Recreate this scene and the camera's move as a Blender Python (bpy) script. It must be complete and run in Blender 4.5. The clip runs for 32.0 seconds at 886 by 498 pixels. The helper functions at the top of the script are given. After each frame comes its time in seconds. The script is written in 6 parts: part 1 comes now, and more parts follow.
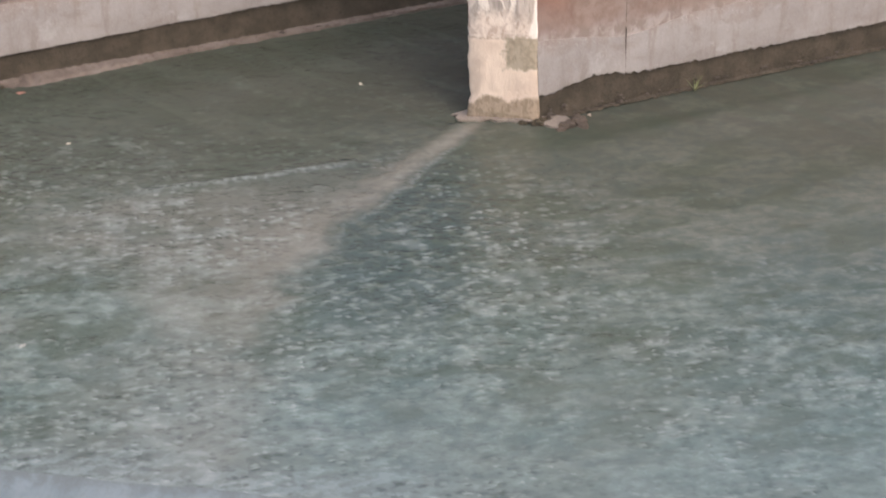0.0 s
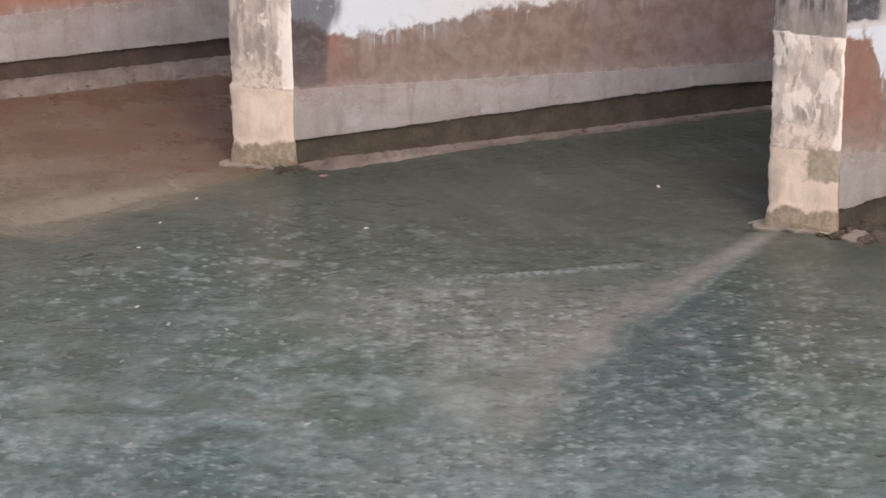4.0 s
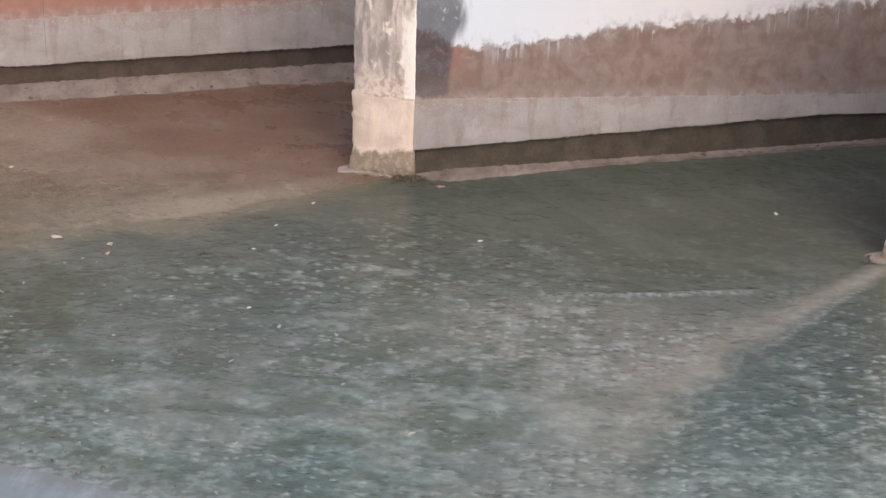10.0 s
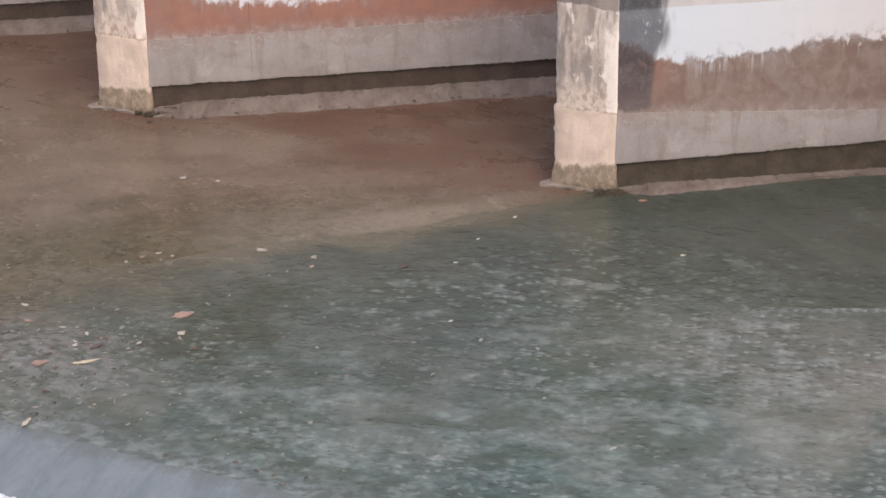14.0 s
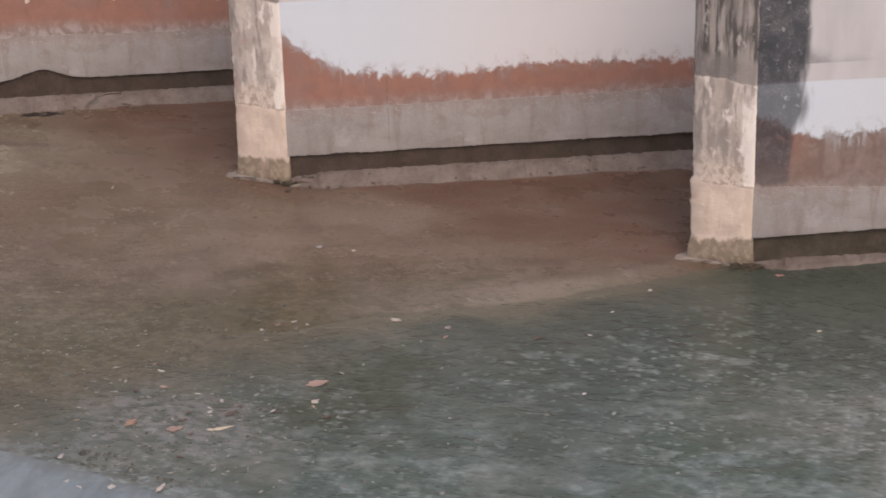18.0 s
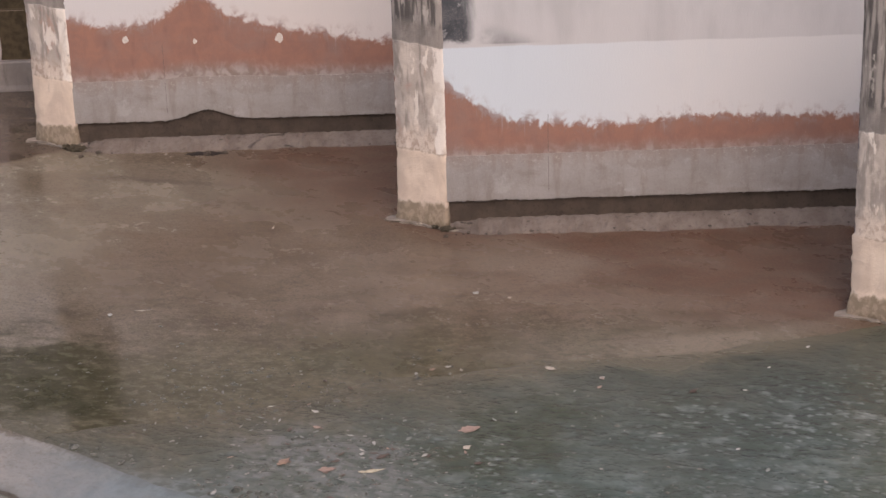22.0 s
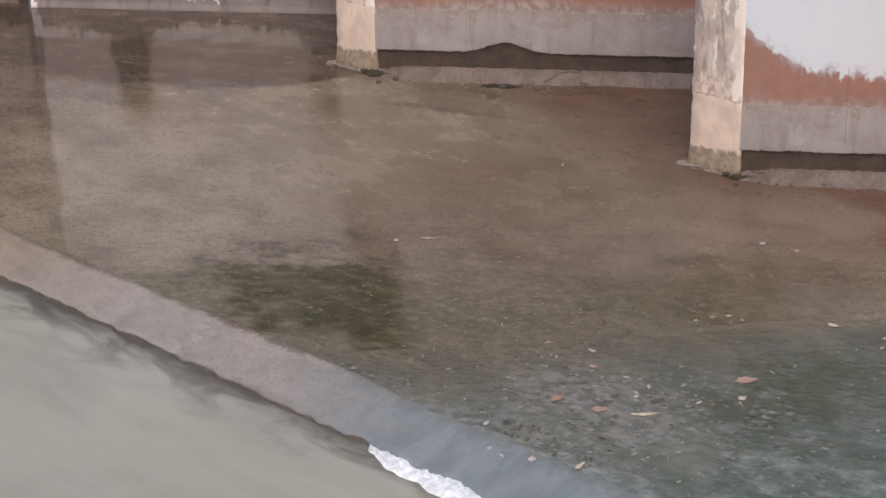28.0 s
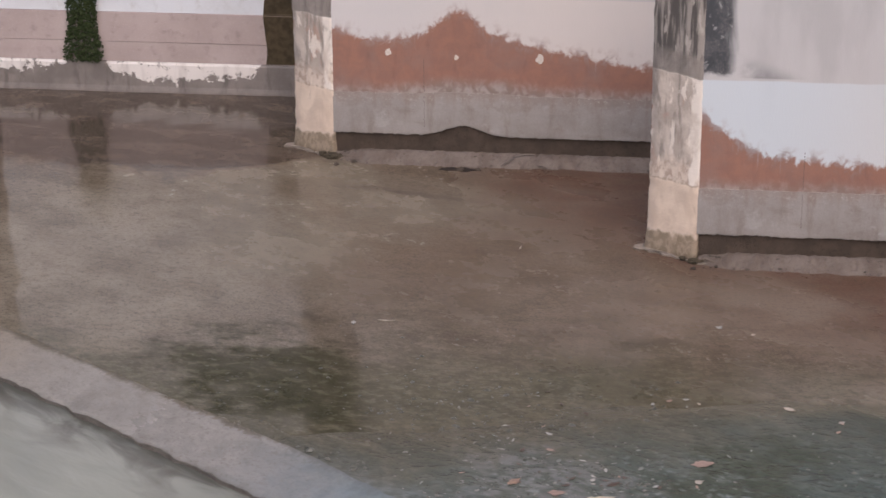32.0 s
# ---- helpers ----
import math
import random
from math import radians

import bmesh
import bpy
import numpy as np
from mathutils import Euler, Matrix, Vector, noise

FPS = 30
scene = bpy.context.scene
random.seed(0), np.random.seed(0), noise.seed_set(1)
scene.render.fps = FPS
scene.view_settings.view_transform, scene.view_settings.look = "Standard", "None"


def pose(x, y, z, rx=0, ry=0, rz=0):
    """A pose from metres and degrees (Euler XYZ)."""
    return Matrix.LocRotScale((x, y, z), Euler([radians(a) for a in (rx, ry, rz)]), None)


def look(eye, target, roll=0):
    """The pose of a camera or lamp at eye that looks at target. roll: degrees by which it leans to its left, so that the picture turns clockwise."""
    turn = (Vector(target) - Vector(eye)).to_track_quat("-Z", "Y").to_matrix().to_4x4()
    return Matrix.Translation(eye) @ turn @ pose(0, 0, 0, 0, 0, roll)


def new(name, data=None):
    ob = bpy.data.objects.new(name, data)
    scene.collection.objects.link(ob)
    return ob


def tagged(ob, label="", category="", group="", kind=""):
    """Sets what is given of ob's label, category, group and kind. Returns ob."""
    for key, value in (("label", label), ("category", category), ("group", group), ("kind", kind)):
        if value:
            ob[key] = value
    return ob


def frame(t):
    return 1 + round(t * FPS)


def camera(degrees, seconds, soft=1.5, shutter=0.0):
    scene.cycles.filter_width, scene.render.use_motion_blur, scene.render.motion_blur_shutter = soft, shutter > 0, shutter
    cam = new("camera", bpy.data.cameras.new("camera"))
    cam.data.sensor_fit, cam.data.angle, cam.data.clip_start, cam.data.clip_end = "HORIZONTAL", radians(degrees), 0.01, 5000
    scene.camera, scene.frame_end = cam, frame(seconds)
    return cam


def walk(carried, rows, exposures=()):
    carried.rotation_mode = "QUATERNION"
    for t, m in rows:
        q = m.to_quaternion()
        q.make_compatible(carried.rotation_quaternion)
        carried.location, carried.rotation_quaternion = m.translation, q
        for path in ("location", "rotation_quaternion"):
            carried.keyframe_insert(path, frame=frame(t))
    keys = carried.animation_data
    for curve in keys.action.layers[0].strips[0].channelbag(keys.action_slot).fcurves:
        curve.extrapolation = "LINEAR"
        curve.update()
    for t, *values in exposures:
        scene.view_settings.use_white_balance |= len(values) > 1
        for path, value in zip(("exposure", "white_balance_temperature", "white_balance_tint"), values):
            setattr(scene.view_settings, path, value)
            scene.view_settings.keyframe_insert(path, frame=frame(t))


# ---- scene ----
# ---- camera: held at one spot, turning ----
cam = camera(22.967, 32.0, soft=1.5, shutter=0.3)
EYE = Vector((0.0, 0.0, 10.5))
TURNS = (  # seconds, heading, tilt down, lean, in degrees
    (0, 58.227, 29.408, 0.433),
    (0.5, 57.120, 27.537, -0.183),
    (1, 55.872, 26.952, -0.246),
    (1.5, 54.788, 26.963, -0.050),
    (2, 53.638, 26.898, 0.044),
    (2.5, 52.716, 26.887, 0.021),
    (3, 51.790, 26.885, -0.059),
    (3.5, 50.852, 26.895, 0.153),
    (4, 49.585, 26.863, 0.121),
    (4.5, 48.576, 26.866, -0.210),
    (6.5, 47.924, 26.748, -0.258),
    (7, 47.425, 26.659, -0.754),
    (7.5, 47.181, 26.644, -0.354),
    (8, 47.808, 26.576, 0.279),
    (8.5, 47.924, 26.509, 0.281),
    (9, 46.941, 26.539, 0.819),
    (9.5, 46.544, 26.563, 1.347),
    (10, 46.246, 26.542, 1.524),
    (10.5, 45.828, 26.506, 1.309),
    (11, 44.762, 26.539, 0.818),
    (11.5, 43.607, 26.501, 0.384),
    (12, 42.724, 26.566, 0.161),
    (12.5, 41.840, 26.601, -0.284),
    (13, 41.030, 26.552, -0.655),
    (13.5, 40.456, 26.473, -0.854),
    (14, 40.334, 26.203, -0.937),
    (14.5, 40.304, 25.872, -0.945),
    (16.5, 38.946, 24.816, -1.156),
    (17, 38.903, 24.750, -1.201),
    (17.5, 38.437, 24.664, -1.448),
    (18, 36.480, 24.239, -1.848),
    (18.5, 34.827, 23.874, -1.924),
    (19, 33.554, 23.425, -1.936),
    (19.5, 33.027, 23.222, -1.974),
    (20, 32.967, 23.201, -1.864),
    (20.5, 32.741, 23.178, -1.943),
    (21, 32.433, 23.035, -1.985),
    (21.5, 32.254, 22.856, -2.027),
    (22, 32.030, 22.860, -1.930),
    (22.5, 31.479, 22.812, -1.810),
    (23, 31.368, 22.732, -1.757),
    (23.5, 31.138, 22.695, -1.937),
    (24, 31.037, 22.674, -1.929),
    (24.5, 30.570, 22.617, -1.887),
    (25, 25.673, 22.780, -2.555),
    (25.5, 24.176, 23.314, -1.925),
    (27.5, 23.987, 24.217, -1.330),
    (28, 23.798, 24.266, -1.282),
    (28.5, 23.485, 24.153, -1.393),
    (29, 23.105, 23.854, -1.508),
    (29.5, 22.846, 23.375, -1.623),
    (30, 22.511, 23.189, -1.515),
    (30.5, 22.234, 22.720, -1.465),
    (31, 22.189, 22.236, -1.471),
    (31.5, 23.507, 22.152, -0.995),
    (32, 25.052, 22.113, -0.516),
)


def held(heading, tilt, lean):
    a, b = radians(heading), radians(tilt)
    return look(EYE, EYE + Vector((math.sin(a) * math.cos(b), math.cos(a) * math.cos(b), -math.sin(b))), lean)


walk(cam, [(t, held(a, b, c)) for t, a, b, c in TURNS], exposures=[(0.0, 0.64, 6250, 16), (0.8, 0.32, 6250, 18), (7.0, 0.47, 6250, 18), (8.0, 0.49, 6250, 18), (9.0, 0.58, 6250, 18), (10.0, 0.54, 6250, 18), (12.0, 0.44, 6250, 18), (14.5, 0.35, 6250, 18), (17.0, 0.12, 6300, 20), (20.0, 0.10, 6350, 20.5), (23.0, 0.06, 6350, 20.5), (25.0, 0.14, 6250, 19), (28.0, 0.16, 6250, 19), (30.5, 0.10, 6250, 19), (32.0, 0.0, 6050, 19)])

# ---- light: bright overcast sky ----
world = bpy.data.worlds.new("overcast_sky")
scene.world = world
world.use_nodes = True
wn = world.node_tree.nodes
sky = wn.new("ShaderNodeTexSky")
sky.sky_type = "NISHITA"
sky.sun_disc = False
sky.sun_elevation, sky.sun_rotation = radians(52), radians(200)
sky.air_density, sky.dust_density, sky.ozone_density = 1.6, 5.0, 0.6
wn["Background"].inputs["Strength"].default_value = 0.15
world.node_tree.links.new(sky.outputs[0], wn["Background"].inputs["Color"])
lamp = bpy.data.lights.new("sun", "SUN")
lamp.energy, lamp.angle, lamp.color = 1.0, radians(40), (1.0, 0.96, 0.93)
sun = new("sun", lamp)
sun.matrix_world = look((0, 0, 30), Vector((0, 0, 30)) + Vector((0.45, 0.75, -1.12)))

# ---- materials: small node helpers ----
class Nodes:
    def __init__(self, name):
        self.m = bpy.data.materials.new(name)
        self.m.use_nodes = True
        self.t = self.m.node_tree
        self.b = self.t.nodes["Principled BSDF"]

    def n(self, kind, **kw):
        nd = self.t.nodes.new(kind)
        for k, v in kw.items():
            nd.inputs[k].default_value = v
        return nd

    def link(self, a, b):
        self.t.links.new(a, b)

    def put(self, sock, v):
        if isinstance(v, (int, float)):
            sock.default_value = v
        elif isinstance(v, tuple):
            sock.default_value = (*v, 1.0) if len(v) == 3 and sock.type == "RGBA" else v
        else:
            self.link(v, sock)

    def math(self, op, a, b=0.0, c=0.0):
        nd = self.t.nodes.new("ShaderNodeMath")
        nd.operation = op
        self.put(nd.inputs[0], a), self.put(nd.inputs[1], b), self.put(nd.inputs[2], c)
        return nd.outputs[0]

    def step(self, v, lo, hi, out0=0.0, out1=1.0):
        nd = self.t.nodes.new("ShaderNodeMapRange")
        nd.interpolation_type = "SMOOTHSTEP"
        self.put(nd.inputs[0], v)
        self.put(nd.inputs[1], lo), self.put(nd.inputs[2], hi), self.put(nd.inputs[3], out0), self.put(nd.inputs[4], out1)
        return nd.outputs[0]

    def mix(self, f, a, b):
        nd = self.t.nodes.new("ShaderNodeMix")
        nd.data_type = "RGBA"
        self.put(nd.inputs[0], f), self.put(nd.inputs[6], a), self.put(nd.inputs[7], b)
        return nd.outputs[2]

    def coords(self):
        return self.t.nodes.new("ShaderNodeTexCoord").outputs["Object"]

    def xyz(self, v):
        nd = self.t.nodes.new("ShaderNodeSeparateXYZ")
        self.link(v, nd.inputs[0])
        return nd.outputs

    def scaled(self, v, sx, sy, sz, rz=0.0, at=(0, 0, 0)):
        nd = self.t.nodes.new("ShaderNodeMapping")
        nd.vector_type = "POINT"
        self.link(v, nd.inputs[0])
        nd.inputs["Location"].default_value = at
        nd.inputs["Rotation"].default_value = (0, 0, rz)
        nd.inputs["Scale"].default_value = (sx, sy, sz)
        return nd.outputs[0]

    def aligned(self, v, angle, sx, sy, at=(0, 0, 0)):
        """Turned by an angle first, then scaled: grain that is longer along that angle when sx < sy."""
        nd = self.t.nodes.new("ShaderNodeMapping")
        nd.vector_type = "TEXTURE"
        self.link(v, nd.inputs[0])
        nd.inputs["Location"].default_value = at
        nd.inputs["Rotation"].default_value = (0, 0, angle)
        nd.inputs["Scale"].default_value = (1 / sx, 1 / sy, 1)
        return nd.outputs[0]

    def noise(self, v, scale=1.0, detail=4.0, rough=0.55, warp=0.0):
        nd = self.n("ShaderNodeTexNoise", Scale=scale, Detail=detail, Roughness=rough, Distortion=warp)
        self.link(v, nd.inputs["Vector"])
        return nd.outputs[0]

    def flakes(self, v, wobble=0.3):
        """Scattered patches: the way from each patch's middle, and a number of its own for each."""
        warp = self.n("ShaderNodeTexNoise", Scale=1.3, Detail=3.0, Roughness=0.6)
        self.link(v, warp.inputs["Vector"])
        nd = self.t.nodes.new("ShaderNodeVectorMath")
        nd.operation = "MULTIPLY_ADD"
        self.link(warp.outputs[1], nd.inputs[0])
        nd.inputs[1].default_value = (wobble, wobble, 0.0)
        self.link(v, nd.inputs[2])
        cell = self.t.nodes.new("ShaderNodeTexVoronoi")
        cell.voronoi_dimensions = "2D"
        cell.inputs["Scale"].default_value = 1.0
        self.link(nd.outputs[0], cell.inputs["Vector"])
        return cell.outputs["Distance"], self.xyz(cell.outputs["Color"])[0]

    def curve(self, v, span, top, points):
        """A height that follows the given (along, height) points."""
        nd = self.t.nodes.new("ShaderNodeValToRGB")
        nd.color_ramp.interpolation = "B_SPLINE"
        el = nd.color_ramp.elements
        while len(el) < len(points):
            el.new(0.5)
        for e, (u, z) in zip(el, points):
            e.position = u / span
            e.color = (z / top, z / top, z / top, 1)
        self.link(self.math("DIVIDE", v, span), nd.inputs[0])
        return self.math("MULTIPLY", nd.outputs[0], top)

    def bump(self, h, dist, strength=1.0):
        nd = self.n("ShaderNodeBump", Strength=strength, Distance=dist)
        self.link(h, nd.inputs["Height"])
        self.link(nd.outputs[0], self.b.inputs["Normal"])

    def done(self, colour, rough, spec=0.3):
        self.put(self.b.inputs["Base Color"], colour)
        self.put(self.b.inputs["Roughness"], rough)
        self.put(self.b.inputs["Specular IOR Level"], spec)
        return self.m


def painted_wall(name, brown_top, strip, strip_base, brown_a, brown_b, white, upper, seed, foot=((0, 1.0), (8, 1.0)), rust=0.0, drips=0.12, paint_line=2.4):
    """Old paint over render: white with a ragged brown flood stain below, a black mouldy strip at the pier's end."""
    k = Nodes(name)
    co = k.scaled(k.coords(), 1, 1, 1, at=(seed * 7.3, 0, seed * 3.1))
    u, _, z = k.xyz(k.coords())
    streak = k.noise(k.scaled(co, 6, 6, 1.6), 1.0, 3, 0.5, 0.3)
    fine = k.noise(k.scaled(co, 30, 30, 7), 1.0, 6, 0.70)
    blot = k.noise(co, 1.6, 5, 0.6)
    patchy = k.noise(k.scaled(co, 5, 5, 4), 1.0, 6, 0.7, 0.5)
    torn = k.noise(k.scaled(co, 8, 8, 6.0), 1.0, 4, 0.56, 0.4)
    grain = k.noise(co, 60, 4, 0.6)
    edge = k.curve(u, 8.0, 3.0, brown_top)
    edge = k.math("ADD", edge, k.math("MULTIPLY", k.math("SUBTRACT", patchy, 0.5), 0.40))
    edge = k.math("ADD", edge, k.math("MULTIPLY", k.math("SUBTRACT", streak, 0.5), k.step(blot, 0.44, 0.66, 0.03, 0.12 + drips * 0.5)))
    edge = k.math("ADD", edge, k.math("MULTIPLY", k.math("SUBTRACT", torn, 0.5), 0.16))
    over = k.math("SUBTRACT", z, edge)
    brown_mask = k.step(over, -0.05, 0.035, 1.0, 0.0)
    halo = k.math("MULTIPLY", k.step(over, -0.02, 0.18, 0.3, 0.0), k.step(k.math("ADD", k.math("MULTIPLY", patchy, 0.5), k.math("MULTIPLY", torn, 0.5)), 0.48, 0.57))
    line = k.math("ADD", paint_line, k.math("MULTIPLY", k.math("SUBTRACT", blot, 0.5), 0.05))
    up = k.step(z, k.math("SUBTRACT", line, 0.012), k.math("ADD", line, 0.012))
    run = k.noise(k.scaled(co, 1.6, 1.6, 0.5), 1.0, 4, 0.55)
    upper_c = k.mix(k.step(run, 0.42, 0.68), upper, tuple(c * 0.86 for c in upper))
    paint = k.mix(up, k.mix(k.step(run, 0.5, 0.75, 0, 0.35), k.mix(k.step(u, 0.6, 3.6, 0.0, 1.0), white, tuple(0.45 * a + 0.55 * b for a, b in zip(white, (0.645, 0.575, 0.525)))), tuple(c * 0.9 for c in white)), upper_c)
    paint = k.mix(k.math("MULTIPLY", k.step(grain, 0.62, 0.75), 0.25), paint, tuple(c * 0.6 for c in white))
    band = k.noise(k.scaled(co, 0.7, 0.7, 7), 1.0, 5, 0.6, 0.3)
    speck = k.noise(co, 38, 5, 0.7)
    brown = k.mix(k.step(k.math("ADD", k.math("MULTIPLY", band, 0.2), k.math("MULTIPLY", patchy, 0.8)), 0.38, 0.62), brown_a, brown_b)
    brown = k.mix(k.step(blot, 0.45, 0.7, 0, 0.5), brown, tuple(0.6 * a + 0.09 for a in brown_b))
    brown = k.mix(k.step(streak, 0.55, 0.75, 0, 0.3), brown, tuple(0.6 * a for a in brown_b))
    brown = k.mix(k.step(speck, 0.56, 0.72, 0, 0.22), brown, tuple(0.5 * a for a in brown_a))
    brown = k.mix(k.step(speck, 0.42, 0.30, 0, 0.15), brown, tuple(0.7 * a + 0.12 for a in brown_a))
    brown = k.mix(k.math("MULTIPLY", k.step(fine, 0.62, 0.70, 0, 0.5), k.step(over, -0.35, 0.0)), brown, white)
    brown = k.mix(k.math("MULTIPLY", k.step(patchy, 0.5, 0.64, 0, 0.45), k.step(over, -0.22, 0.0)), brown, tuple(0.75 * v for v in white))
    if rust:
        near = k.step(k.math("ADD", u, k.math("MULTIPLY", k.math("SUBTRACT", patchy, 0.5), 0.35)), rust - 0.14, rust + 0.12, 0.7, 0.0)
        near = k.math("MULTIPLY", near, k.step(k.math("ADD", z, k.math("MULTIPLY", k.math("SUBTRACT", patchy, 0.5), 0.6)), 1.15, 1.55, 0.25, 1.0))
        brown = k.mix(near, brown, k.mix(k.step(speck, 0.4, 0.6), (0.24, 0.115, 0.080), (0.205, 0.105, 0.076)))
    drip = k.noise(k.scaled(co, 17, 17, 1.0), 1.0, 4, 0.6, 0.1)
    brown = k.mix(k.math("MULTIPLY", k.step(drip, 0.57, 0.63, 0.0, drips), k.math("MULTIPLY", k.step(over, -0.32, -0.06), k.step(blot, 0.46, 0.56))), brown, tuple(0.92 * v for v in white))
    col = k.mix(halo, paint, brown)
    col = k.mix(brown_mask, col, brown)
    # grey foot of the stain
    col = k.mix(k.step(k.math("SUBTRACT", k.math("ADD", z, k.math("MULTIPLY", k.math("SUBTRACT", patchy, 0.5), 0.3)), k.curve(u, 8.0, 3.0, foot)), -0.08, 0.16, 0.9, 0.0), col, k.mix(k.step(torn, 0.4, 0.62), (0.225, 0.183, 0.16), (0.35, 0.305, 0.28)))
    # black strip
    sw = k.math("ADD", strip, k.math("MULTIPLY", k.math("SUBTRACT", streak, 0.5), 0.3))
    sw = k.math("ADD", sw, k.step(z, 1.55, 1.95, 0.0, 0.16)) if strip_base < 2 else sw
    black = k.math("MULTIPLY", k.step(u, k.math("SUBTRACT", sw, 0.12), k.math("ADD", sw, 0.02), 0.95, 0.0),
                   k.step(k.math("ADD", z, k.math("MULTIPLY", k.math("SUBTRACT", blot, 0.5), 0.5)), strip_base - 0.02, strip_base + 0.05))
    smear = k.math("MULTIPLY", k.step(z, 2.42, 2.44), k.step(k.math("ADD", z, k.math("MULTIPLY", u, 0.35)), 2.66, 2.95, 0.8, 0.0))
    col = k.mix(k.math("MULTIPLY", smear, k.step(blot, 0.35, 0.6)), col, (0.2, 0.19, 0.19))
    black = k.math("MULTIPLY", black, k.math("MULTIPLY", k.step(k.math("ADD", z, k.math("MULTIPLY", k.math("SUBTRACT", patchy, 0.5), 0.8)), 0.95, 1.45, 0.6, 1.0), k.step(torn, 0.60, 0.68, 1.0, 0.55)))
    black = k.math("MULTIPLY", black, k.step(z, paint_line - 0.03, paint_line + 0.03, 0.86, 1.0))
    col = k.mix(black, col, k.mix(k.step(patchy, 0.40, 0.64), (0.042, 0.045, 0.052), k.mix(k.step(speck, 0.5, 0.6), (0.075, 0.076, 0.082), (0.145, 0.135, 0.130))))
    k.bump(k.math("ADD", k.math("MULTIPLY", brown_mask, -0.3), k.math("ADD", fine, grain)), 0.006, 0.5)
    return k.done(col, k.step(blot, 0.3, 0.7, 0.6, 0.85), 0.25)


def concrete(name, a, b, dark, scale=1.0, rough=0.85, wet=0.0, streaky=0.0, relief=0.01):
    """Plain weathered concrete or render with stains at two scales."""
    k = Nodes(name)
    co = k.coords()
    big = k.noise(co, 1.3 * scale, 5, 0.6)
    mid = k.noise(k.scaled(co, 7, 7, 7 - 6 * streaky), scale, 6, 0.65)
    grain = k.noise(co, 70 * scale, 3, 0.6)
    col = k.mix(k.step(big, 0.35, 0.68), a, b)
    col = k.mix(k.step(mid, 0.52, 0.72, 0, 0.6), col, dark)
    col = k.mix(k.step(grain, 0.55, 0.8, 0, 0.4), col, tuple(min(1, c * 1.5) for c in a))
    k.bump(k.math("ADD", k.math("MULTIPLY", mid, 2.0), grain), relief, 0.6)
    return k.done(col, k.step(big, 0.3, 0.7, rough - wet, rough), 0.3 + wet)


